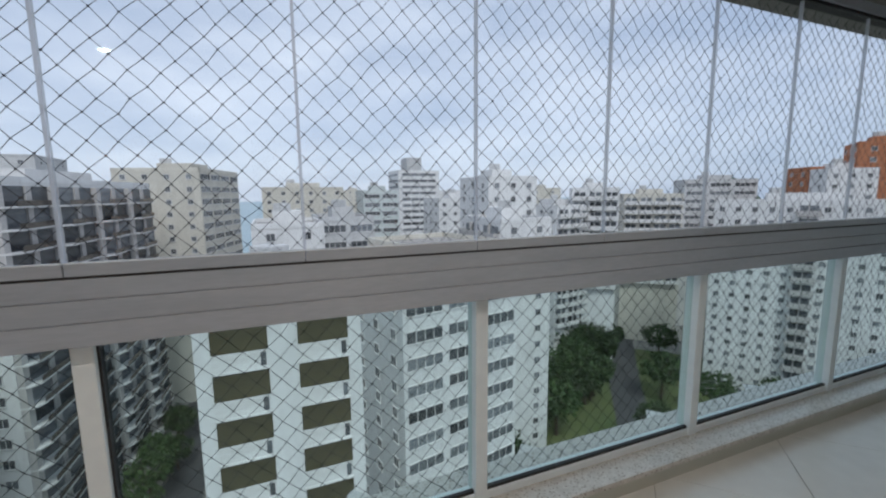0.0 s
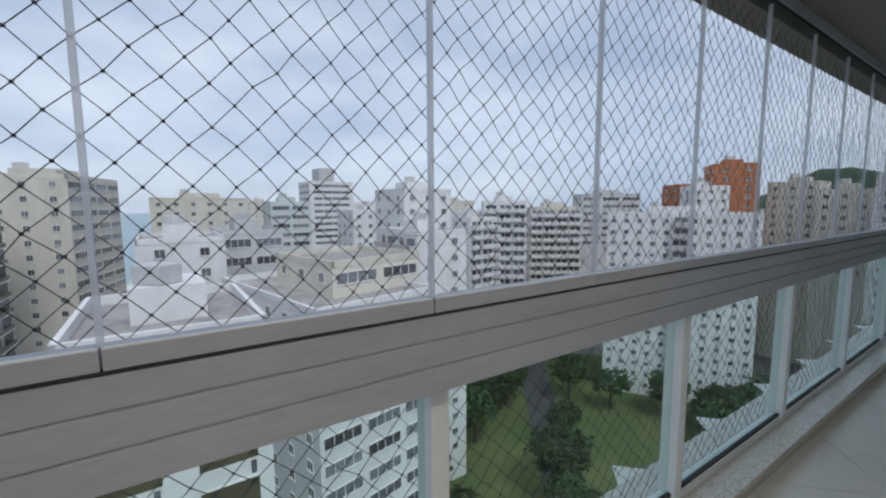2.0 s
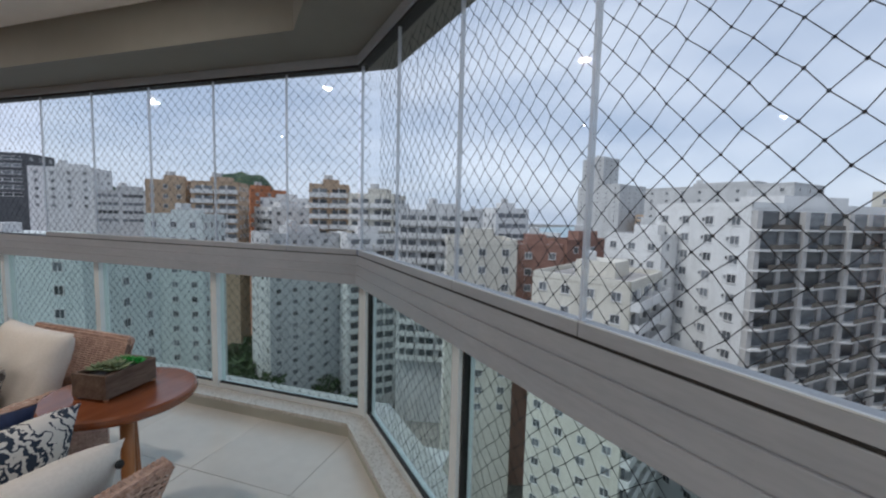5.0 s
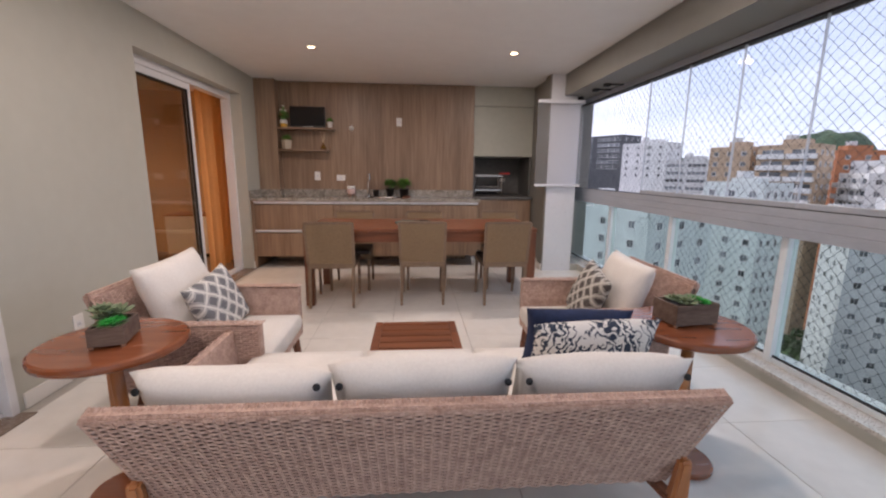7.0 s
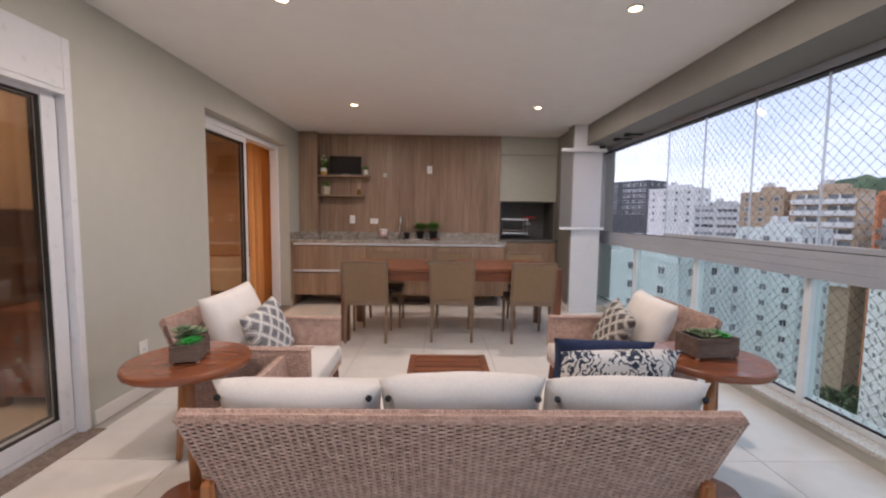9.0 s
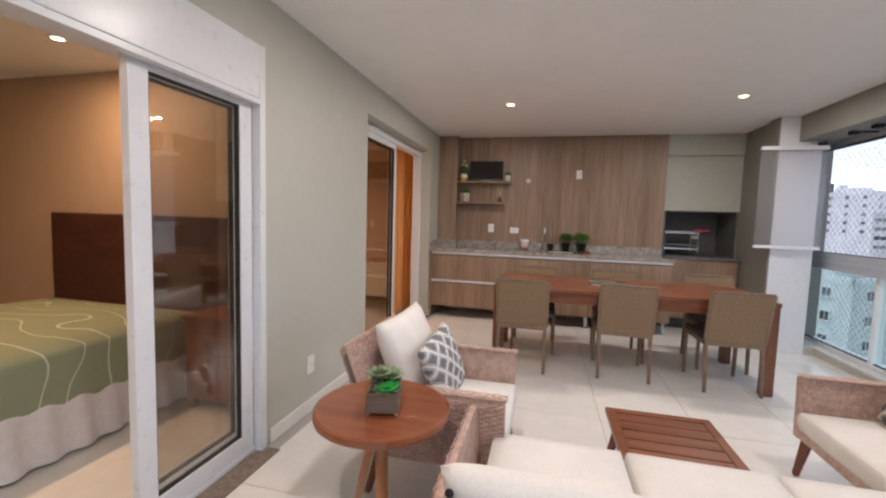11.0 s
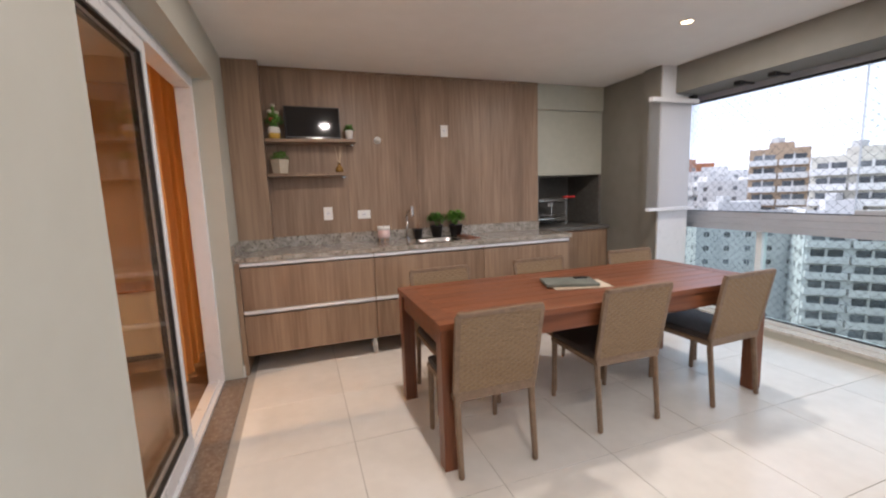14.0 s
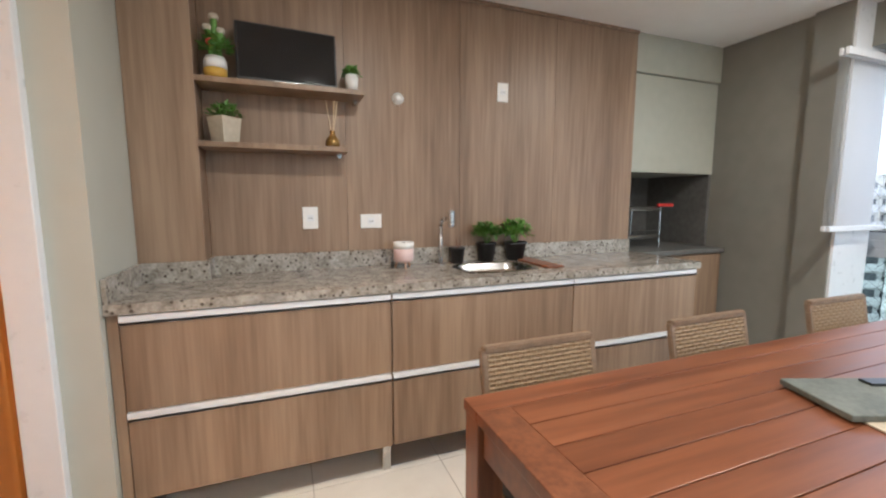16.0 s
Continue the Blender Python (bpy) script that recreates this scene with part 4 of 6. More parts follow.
part("apron", boxes((TX0 + 0.09, TX1 - 0.09, TY0 + 0.02, TY0 + 0.045, TZ - 0.13, TZ - 0.033)), M_TEAK, table)
part("apron", boxes((TX0 + 0.09, TX1 - 0.09, TY1 - 0.045, TY1 - 0.02, TZ - 0.13, TZ - 0.033)), M_TEAK, table)
part("end_apron", boxes((TX0 + 0.02, TX0 + 0.045, TY0 + 0.09, TY1 - 0.09, TZ - 0.13, TZ - 0.033)), M_TEAK, table)
part("end_apron", boxes((TX1 - 0.045, TX1 - 0.02, TY0 + 0.09, TY1 - 0.09, TZ - 0.13, TZ - 0.033)), M_TEAK, table)
for x in (TX0 + 0.005, TX1 - 0.085):
    for y in (TY0 + 0.005, TY1 - 0.085):
        part("leg", boxes((x, x + 0.08, y, y + 0.08, 0, TZ - 0.033), bevel=0.004), M_LEGWOOD, table)

mat_ = thing("paper_placemat", "kraft paper placemat under a slate board on the table", "placemat")
part("sheet", boxes((-0.17, 0.2, -0.11, 0.11, 0, 0.004), m=pose(2.15, -1.66, TZ + 0.0005, 0, 0, -14)), M_PAPER, mat_)
slate = thing("menu_board", "grey green slate board lying on the placemat", "board")
part("board", boxes((-0.17, 0.16, -0.10, 0.12, 0, 0.018), bevel=0.004, m=pose(2.13, -1.63, TZ + 0.005, 0, 0, -20)), M_SLATE, slate)
part("clip", boxes((0.05, 0.13, 0.06, 0.10, 0.018, 0.026), bevel=0.002, m=pose(2.13, -1.63, TZ + 0.005, 0, 0, -20)), M_BLACK, slate)


def dining_chair(at, label):
    """Back towards -y, seat towards +y; the origin lies under the middle of the back legs."""
    c = thing("dining_chair", label, "chair", at=at, group="chairs round the dining table")
    w = 0.44
    lean = Vector((0, -0.075, 0.40))
    # woven back in its wrapped frame
    o = Vector((-w / 2 + 0.012, 0.004, 0.43))
    wicker("backrest", [weave(o, (1, 0, 0), lean, w - 0.024, lean.length - 0.014, row=0.015, stake=0.022, amp=0.0026, r=0.007),
                        weave(o + Vector((w - 0.024, 0.016, 0)), (-1, 0, 0), lean, w - 0.024, lean.length - 0.014, row=0.015, stake=0.022, amp=0.0026, r=0.007)], M_TAN, c)
    bm = bmesh.new()
    top = Vector((0, 0.012, 0.43)) + lean
    for s in (-1, 1):
        beam_bar(bm, (s * (w / 2 - 0.008), 0.012, 0.42), (s * (w / 2 - 0.004), top.y, top.z), 0.03, 0.022)
    beam_bar(bm, (-w / 2 + 0.0, top.y, top.z), (w / 2 - 0.0, top.y, top.z), 0.03, 0.024)
    beam_bar(bm, (-w / 2 + 0.0, 0.012, 0.425), (w / 2 - 0.0, 0.012, 0.425), 0.03, 0.024)
    bmesh.ops.recalc_face_normals(bm, faces=bm.faces)
    bmesh.ops.bevel(bm, geom=bm.edges[:], offset=0.004, segments=2, affect="EDGES")
    part("back_frame", bm, M_TAN_FRAME, c)
    part("back_core", boxes((-w / 2 + 0.02, w / 2 - 0.02, -0.003, 0.003, 0.0, lean.length - 0.02), m=Matrix.Translation((0, 0.012, 0.43)) @ Matrix.Rotation(math.atan2(0.075, 0.40), 4, "X")), M_TAN_FRAME, c)
    part("seat", boxes((-w / 2 + 0.005, w / 2 - 0.005, 0.03, 0.45, 0.415, 0.455), bevel=0.012), M_SEATPAD, c, "dark brown woven seat")
    part("seat_frame", boxes((-w / 2, w / 2, 0.0, 0.455, 0.385, 0.415), bevel=0.006), M_TAN_FRAME, c)
    for x in (-w / 2 + 0.016, w / 2 - 0.016):
        for y0, y1 in ((0.02, -0.02), (0.435, 0.445)):
            bm = bmesh.new()
            beam_bar(bm, (x, y1, 0.0), (x, y0, 0.39), 0.026, 0.026, 0.03, 0.03)
            bmesh.ops.recalc_face_normals(bm, faces=bm.faces)
            bmesh.ops.bevel(bm, geom=bm.edges[:], offset=0.006, segments=2, affect="EDGES")
            part("leg", bm, M_TAN_FRAME, c)
    return c


near = dining_chair(pose(1.352, -2.11, 0), "tan woven wicker dining chair drawn up to the table")
copy_thing(near, pose(2.22, -2.055, 0, 0, 0, -1))
copy_thing(near, pose(3.035, -2.085, 0, 0, 0, 2))
for x, a in ((1.44, 180), (2.27, 181), (3.17, 179)):
    tagged(copy_thing(near, pose(x, -1.10, 0, 0, 0, a)), "tan woven wicker dining chair on the counter side")

# ---- lounge ----
def wood_leg(name, parent, a, b, w0, w1, mat):
    bm = bmesh.new()
    beam_bar(bm, a, b, w0, w0, w1, w1)
    bmesh.ops.recalc_face_normals(bm, faces=bm.faces)
    bmesh.ops.bevel(bm, geom=bm.edges[:], offset=min(w0, w1) * 0.28, segments=3, affect="EDGES")
    return part(name, bm, mat, parent, smooth=False)


sofa = thing("wicker_sofa", "taupe wicker sofa with wooden legs and white cushions", "sofa")
SXA, SXB = 1.225, 3.085
back_o, back_v = Vector((SXA + 0.033, -4.70, 0.19)), Vector((0, -0.205, 0.438))
bw, bt = SXB - SXA - 0.066, SXB - SXA
wicker("backrest", [weave(back_o, (1, 0, 0), back_v, bw, back_v.length, bt, row=0.0105, stake=0.029, amp=0.0032, r=0.008)], M_RATTAN, sofa)
# Dark sheet added behind the weave, shade for its gaps.
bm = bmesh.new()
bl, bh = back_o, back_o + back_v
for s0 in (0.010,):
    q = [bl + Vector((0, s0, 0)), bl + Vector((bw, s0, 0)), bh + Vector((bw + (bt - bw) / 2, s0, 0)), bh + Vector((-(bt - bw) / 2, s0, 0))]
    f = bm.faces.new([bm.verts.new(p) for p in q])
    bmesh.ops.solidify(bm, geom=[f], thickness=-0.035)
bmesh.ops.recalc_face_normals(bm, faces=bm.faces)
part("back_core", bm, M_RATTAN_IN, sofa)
# wrapped top edge
verts_faces = weave(bh + Vector((-(bt - bw) / 2, 0.0, -0.004)), (1, 0, 0), (0, 0.9, 0.45), bt, 0.05, row=0.05, stake=0.013, amp=0.003, r=0.012)
wicker("top_edge", [verts_faces, weave(bh + Vector((-(bt - bw) / 2, 0.005, 0.004)), (1, 0, 0), (0, 1, 0.4), bt, 0.04, row=0.04, stake=0.013, amp=0.003, r=0.012)], M_RATTAN, sofa)
bm = bmesh.new()
beam_bar(bm, bh + Vector((-(bt - bw) / 2, 0.02, 0.0)), bh + Vector((bw + (bt - bw) / 2, 0.02, 0.0)), 0.04, 0.03)
bmesh.ops.recalc_face_normals(bm, faces=bm.faces)
bmesh.ops.bevel(bm, geom=bm.edges[:], offset=0.01, segments=2, affect="EDGES")
part("top_rail", bm, M_RATTAN, sofa)
part("seat_frame", boxes((SXA + 0.07, SXB - 0.07, -4.70, -3.98, 0.215, 0.29), bevel=0.012), M_RATTAN, sofa)
for x0, s in ((SXA + 0.045, 1), (SXB - 0.045, -1)):
    ox = x0
    wv1 = weave((ox - 0.02 * s, -4.64 if s < 0 else -4.02, 0.27), (0, 1 if s < 0 else -1, 0), (-0.10 * s, 0, 1), 0.62, 0.27, row=0.0105, stake=0.029, amp=0.0032, r=0.008)
    wicker("arm", [wv1], M_RATTAN, sofa)
    part("arm_core", boxes((-0.014, 0.014, -4.66, -4.0, 0.0, 0.27), bevel=0.008, m=Matrix.Translation((ox, 0, 0.27)) @ Matrix.Rotation(-0.10 * s, 4, "Y")), M_RATTAN, sofa)
for x, s in ((SXA + 0.03, -1), (SXB - 0.03, 1)):
    wood_leg("leg", sofa, (x + 0.035 * s, -4.86, 0.0), (x + 0.004 * s, -4.752, 0.17), 0.036, 0.06, M_HONEY)
    wood_leg("leg", sofa, (x + 0.006 * s, -4.757, 0.16), (x, -4.785, 0.345), 0.06, 0.04, M_HONEY)
    wood_leg("stretcher", sofa, (x, -4.75, 0.15), (x - 0.12 * s, -4.42, 0.23), 0.045, 0.05, M_LEGWOOD)
    wood_leg("leg", sofa, (x + 0.04 * s, -3.98, 0.0), (x - 0.05 * s, -4.1, 0.25), 0.035, 0.055, M_HONEY)
for i in range(3):
    x0 = SXA + 0.10 + i * (SXB - SXA - 0.2) / 3
    x1 = x0 + (SXB - SXA - 0.2) / 3
    sc = thing("seat_cushion", "white linen seat cushion on the wicker sofa", "cushion", group="sofa cushions")
    part("cover", slab_cushion(x0 + 0.004, x1 - 0.004, -4.60, -3.97, 0.292, 0.41, i), M_LINEN, sc, smooth=True)
for i in range(3):
    xc = SXA + 0.343 + i * 0.592
    bc = thing("back_cushion", "plump white linen back cushion on the wicker sofa", "cushion", group="sofa cushions")
    part("cover", cushion(0.60, 0.32, 0.17, 0.03, i + 2), M_LINEN, bc, smooth=True, at=pose(xc, -4.70, (0.55, 0.572, 0.562)[i], 24, (1.5, -1, 0.5)[i], 0))
    for s in (-1, 1):
        part("button", lathe([(0.001, 0), (0.012, 0.001), (0.012, 0.005), (0.001, 0.007)], 10), M_BLACK, bc, at=pose(xc + s * 0.262, -4.795, 0.655, 75, 0, 0))
pl = thing("bolster_cushion", "long white cushion with a dark blue leaf print", "cushion")
part("cover", cushion(0.54, 0.27, 0.13, 0.05, 9), M_LEAVES, pl, smooth=True, at=pose(2.86, -4.43, 0.595, 18, 0, 4))
pl = thing("navy_cushion", "plain navy blue cushion leaning on the sofa", "cushion")
part("cover", cushion(0.46, 0.30, 0.12, 0.06, 10), M_NAVY, pl, smooth=True, at=pose(2.85, -4.28, 0.582, 16, 0, -6))


def armchair(at, label):
    """Faces +x; the origin lies on the floor under the seat's middle."""
    c = thing("wicker_armchair", label, "armchair", at=at, group="armchairs by the coffee table")
    w, d = 0.74, 0.60
    part("seat_frame", boxes((-d / 2 - 0.05, d / 2, -w / 2 + 0.03, w / 2 - 0.03, 0.225, 0.275), bevel=0.012), M_RATTAN, c)
    # leaning back
    bo, bv = Vector((-0.32, w / 2 - 0.02, 0.25)), Vector((-0.17, 0, 0.45))
    wicker("backrest", [weave(bo + Vector((-0.018, 0, 0)), (0, -1, 0), bv, w - 0.04, bv.length, row=0.0105, stake=0.029, amp=0.0032, r=0.008),
                        weave(Vector((-0.302, -w / 2 + 0.02, 0.25)), (0, 1, 0), bv, w - 0.04, bv.length, row=0.0105, stake=0.029, amp=0.0032, r=0.008)], M_RATTAN, c)
    # Dark backing again paints shade in the gaps of the back.
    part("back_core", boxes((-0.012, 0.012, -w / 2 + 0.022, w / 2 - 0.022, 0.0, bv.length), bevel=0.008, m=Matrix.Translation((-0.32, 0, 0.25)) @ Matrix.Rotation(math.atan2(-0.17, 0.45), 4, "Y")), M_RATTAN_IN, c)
    bm = bmesh.new()
    tp = Vector((-0.32, 0, 0.25)) + bv
    beam_bar(bm, (tp.x, -w / 2 + 0.01, tp.z), (tp.x, w / 2 - 0.01, tp.z), 0.035, 0.045)
    bmesh.ops.recalc_face_normals(bm, faces=bm.faces)
    bmesh.ops.bevel(bm, geom=bm.edges[:], offset=0.01, segments=2, affect="EDGES")
    part("top_rail", bm, M_RATTAN, c)
    for s in (-1, 1):
        y = s * (w / 2 - 0.03)
        wicker("arm", [weave((-0.35, y + s * 0.026, 0.22), (s * -1, 0, 0) if s > 0 else (1, 0, 0), (0, s * 0.04, 1), 0.64, 0.325, row=0.0105, stake=0.029, amp=0.0032, r=0.008)] if s < 0 else
               [weave((0.29, y + s * 0.026, 0.22), (-1, 0, 0), (0, s * 0.04, 1), 0.64, 0.325, row=0.0105, stake=0.029, amp=0.0032, r=0.008)], M_RATTAN, c)
        wicker("arm_top", [weave((-0.37, y - 0.035, 0.563), (1, 0, 0), (0, 1, 0), 0.67, 0.07, row=0.0117, stake=0.03, amp=0.0022, r=0.006)], M_RATTAN, c)
        part("arm_core", boxes((-0.37, 0.295, y - 0.028, y + 0.022, 0.215, 0.557), bevel=0.012), M_RATTAN, c)
    for x, fx in ((-0.30, -0.36), (0.25, 0.28)):
        for s in (-1, 1):
            wood_leg("leg", c, (fx, s * (w / 2 - 0.03), 0.0), (x, s * (w / 2 - 0.06), 0.235), 0.03, 0.05, M_LEGWOOD)
    part("seat_pad", slab_cushion(-0.29, d / 2 + 0.012, -w / 2 + 0.062, w / 2 - 0.062, 0.277, 0.385, 4), M_LINEN, c, "white linen seat pad", smooth=True)
    return c


left_chair = armchair(pose(1.085, -3.65, 0), "taupe wicker armchair with white pad near the wall")
tagged(copy_thing(left_chair, pose(3.19, -3.55, 0, 0, 0, 180)), "taupe wicker armchair with white pad near the parapet")
pl = thing("back_cushion", "plump white cushion leaning in the armchair", "cushion", group="armchair cushions")
part("cover", cushion(0.50, 0.46, 0.17, 0.05, 21), M_LINEN, pl, smooth=True, at=pose(0.80, -3.59, 0.595, 19, 4, -97))
pl = thing("back_cushion", "plump white cushion leaning in the armchair", "cushion", group="armchair cushions")
part("cover", cushion(0.51, 0.43, 0.17, 0.05, 22), M_LINEN, pl, smooth=True, at=pose(3.44, -3.53, 0.58, 20, -2, 88))
pl = thing("lattice_cushion", "white cushion with a grey lattice print", "cushion", group="armchair cushions")
part("cover", cushion(0.42, 0.37, 0.13, 0.07, 23), M_LATTICE, pl, smooth=True, at=pose(0.995, -3.59, 0.535, 20, 9, -94))
pl = thing("lattice_cushion", "taupe cushion with a dark lattice print", "cushion", group="armchair cushions")
part("cover", cushion(0.40, 0.38, 0.13, 0.07, 24), M_LATTICE_DARK, pl, smooth=True, at=pose(3.245, -3.50, 0.535, 22, -10, 82))

# coffee table with slats
cof = thing("coffee_table", "low red brown slatted wooden coffee table", "table")
CX0, CX1, CY0, CY1, CZ = 1.885, 2.40, -3.955, -3.405, 0.335
part("side_board", boxes((CX0, CX0 + 0.045, CY0, CY1, CZ - 0.03, CZ), bevel=0.003), M_TEAK, cof)
part("side_board", boxes((CX1 - 0.045, CX1, CY0, CY1, CZ - 0.03, CZ), bevel=0.003), M_TEAK, cof)
part("end_board", boxes((CX0 + 0.046, CX1 - 0.046, CY0, CY0 + 0.045, CZ - 0.03, CZ - 0.0005), bevel=0.003), M_TEAK, cof)
part("end_board", boxes((CX0 + 0.046, CX1 - 0.046, CY1 - 0.045, CY1, CZ - 0.03, CZ - 0.0005), bevel=0.003), M_TEAK, cof)
for i in range(5):
    y0 = CY0 + 0.05 + i * (CY1 - CY0 - 0.1) / 5
    part("slat", boxes((CX0 + 0.046, CX1 - 0.046, y0 + 0.004, y0 + (CY1 - CY0 - 0.1) / 5 - 0.004, CZ - 0.024, CZ - 0.002), bevel=0.003), M_TEAK, cof)
part("under_frame", boxes((CX0 + 0.06, CX1 - 0.06, CY0 + 0.07, CY0 + 0.095, CZ - 0.075, CZ - 0.031), (CX0 + 0.06, CX1 - 0.06, CY1 - 0.095, CY1 - 0.07, CZ - 0.075, CZ - 0.031)), M_TEAK, cof)
for x, sx in ((CX0 + 0.07, -1), (CX1 - 0.07, 1)):
    for y, sy in ((CY0 + 0.08, -1), (CY1 - 0.08, 1)):
        wood_leg("leg", cof, (x + sx * 0.06, y + sy * 0.04, 0), (x, y, CZ - 0.032), 0.03, 0.045, M_LEGWOOD)


def side_table(x, y, by, lean, label):
    t = thing("round_side_table", label, "table", group="round side tables")
    part("top", lathe([(0.001, 0.598), (0.248, 0.598), (0.257, 0.604), (0.26, 0.616), (0.257, 0.629), (0.248, 0.635), (0.001, 0.635)], 56, (x, y, 0)), M_ROUND, t)
    part("base_disc", lathe([(0.001, 0.0), (0.115, 0.0), (0.122, 0.006), (0.122, 0.022), (0.115, 0.03), (0.001, 0.03)], 40, (x + 0.02 * lean, by, 0)), M_ROUND, t)
    bm = bmesh.new()
    rod(bm, (x + 0.02 * lean, by + 0.06, 0.03), (x, y - 0.02, 0.598), 0.024, 0.024, 16)
    part("pole", bm, M_HONEY, t, smooth=True)
    wood_leg("brace_leg", t, (x - 0.22 * lean, y + 0.24, 0.0), (x - 0.03 * lean, y + 0.01, 0.60), 0.028, 0.042, M_HONEY)
    return t


side_table(0.94, -4.345, -4.42, 1, "round cherry wood side table beside the armchair")
side_table(3.375, -4.28, -4.38, -1, "round cherry wood side table near the parapet")


def rosette(bm, c, r, petals, tilt, seed):
    rr = random.Random(seed)
    for ring in range(3):
        for k in range(petals):
            a = 2 * math.pi * (k + 0.5 * ring) / petals + rr.uniform(-0.1, 0.1)
            e = tilt + ring * 0.42
            d = Vector((math.cos(a) * math.cos(e), math.sin(a) * math.cos(e), math.sin(e)))
            s = Vector((-math.sin(a), math.cos(a), 0))
            n = d.cross(s)
            L = r * (1 - 0.22 * ring)
            o = Vector(c)
            q = [o, o + d * L * 0.6 + s * L * 0.24, o + d * L, o + d * L * 0.6 - s * L * 0.24, o + d * L * 0.6 - n * L * 0.12, o + d * L * 0.55 + n * L * 0.1]
            v = [bm.verts.new(p) for p in q]
            for i, j in ((0, 1), (1, 2), (2, 3), (3, 0)):
                bm.faces.new((v[i], v[j], v[5]))
                bm.faces.new((v[j], v[i], v[4]))


def planter(x, y, turn, w, d, h, label, tuft, seed):
    p = thing("succulent_planter", label, "planter", at=pose(x, y, 0.636, 0, 0, turn))
    t = 0.012
    for y0 in (-d / 2, d / 2 - t):
        part("side_board", boxes((-w / 2, w / 2, y0, y0 + t, 0.008, h), bevel=0.002), M_CRATE, p)
    for x0 in (-w / 2, w / 2 - t):
        part("end_board", boxes((x0, x0 + t, -d / 2 + t, d / 2 - t, 0.008, h), bevel=0.002), M_CRATE, p)
    for sx in (-1, 1):
        for sy in (-1, 1):
            part("foot", boxes((sx * (w / 2 - 0.008) - 0.006, sx * (w / 2 - 0.008) + 0.006, sy * (d / 2 - 0.008) - 0.006, sy * (d / 2 - 0.008) + 0.006, 0, 0.008)), M_GOLDLEG, p)
    part("soil", boxes((-w / 2 + t, w / 2 - t, -d / 2 + t, d / 2 - t, 0.012, h * 0.8)), M_BLACK, p)
    rr = random.Random(seed)
    for k in range(5):
        bm = bmesh.new()
        rosette(bm, (rr.uniform(-0.3, 0.3) * w, rr.uniform(-0.3, 0.3) * d, h * 0.85 + rr.uniform(0.0, tuft)), 0.05 + 0.02 * rr.random(), 9, 0.35, seed + k)
        part("succulent", bm, M_SUCC, p, kind="stuff")
    for k in range(3):
        bm = bmesh.new()
        rosette(bm, (rr.uniform(-0.25, 0.3) * w, rr.uniform(-0.42, -0.05) * d, h * 0.95 + rr.uniform(0, 0.02)), 0.042, 9, 0.3, seed + 20 + k)
        part("succulent", bm, M_BRIGHT, p, "bright green succulent", kind="stuff")
    return p


planter(0.95, -4.35, 15, 0.118, 0.17, 0.08, "weathered wooden box of green succulents on the side table", 0.06, 3)
planter(3.375, -4.25, 8, 0.22, 0.15, 0.10, "dark wooden box of green succulents by the parapet", 0.02, 9)

# ---- sliding doors ----
def door_leaf(name, x, y0, y1, z0, z1, label, s=0.055):
    leaf = tagged(new(name), label, "door", kind="structure")
    part("stile", boxes((x - 0.02, x + 0.02, y0, y0 + s, z0, z1), bevel=0.003), M_WFRAME, leaf)
    part("stile", boxes((x - 0.02, x + 0.02, y1 - s, y1, z0, z1), bevel=0.003), M_WFRAME, leaf)
    part("bottom_rail", boxes((x - 0.019, x + 0.019, y0 + s, y1 - s, z0, z0 + 0.09), bevel=0.003), M_WFRAME, leaf)
    part("top_rail", boxes((x - 0.019, x + 0.019, y0 + s, y1 - s, z1 - 0.06, z1), bevel=0.003), M_WFRAME, leaf)
    part("seal", boxes((x - 0.012, x + 0.012, y0 + s, y0 + s + 0.008, z0 + 0.09, z1 - 0.06), (x - 0.012, x + 0.012, y1 - s - 0.008, y1 - s, z0 + 0.09, z1 - 0.06),
                       (x - 0.012, x + 0.012, y0 + s, y1 - s, z0 + 0.09, z0 + 0.098), (x - 0.012, x + 0.012, y0 + s, y1 - s, z1 - 0.068, z1 - 0.06)), M_TRACK, leaf)
    part("pane", boxes((x - 0.004, x + 0.004, y0 + s, y1 - s, z0 + 0.09, z1 - 0.06)), M_DOOR_GLASS, leaf)
    return leaf


# bedroom door: frame, shutter box, two leaves slid to one side
fr = tagged(new("door_1"), "white aluminium sliding door frame with a shutter box above", "door", kind="structure")
part("jamb", boxes((-0.20, 0.014, D1[1] - 0.045, D1[1], 0.0, D1[2]), bevel=0.004), M_WFRAME, fr)
part("jamb", boxes((-0.20, 0.014, D1[0], D1[0] + 0.045, 0.0, D1[2]), bevel=0.004), M_WFRAME, fr)
part("shutter_box", boxes((-0.20, 0.012, D1[0] + 0.045, D1[1] - 0.045, 1.957, D1[2]), bevel=0.006), M_WFRAME, fr)
part("shutter_lip", boxes((-0.03, 0.018, D1[0] + 0.045, D1[1] - 0.045, 1.926, 1.954), bevel=0.003), M_WFRAME, fr)
part("sill_track", boxes((-0.20, -0.03, D1[0] + 0.045, D1[1] - 0.045, 0.0, 0.03), (-0.165, -0.155, D1[0] + 0.045, D1[1] - 0.045, 0.03, 0.042), (-0.095, -0.085, D1[0] + 0.045, D1[1] - 0.045, 0.03, 0.042)), M_WFRAME, fr)
part("seal", boxes((-0.06, -0.045, D1[1] - 0.051, D1[1] - 0.045, 0.03, 1.96)), M_TRACK, fr)
door_leaf("door_1_leaf", -0.055, -4.525, -3.852, 0.035, 1.962, "white framed glass leaf of the bedroom door", 0.085)
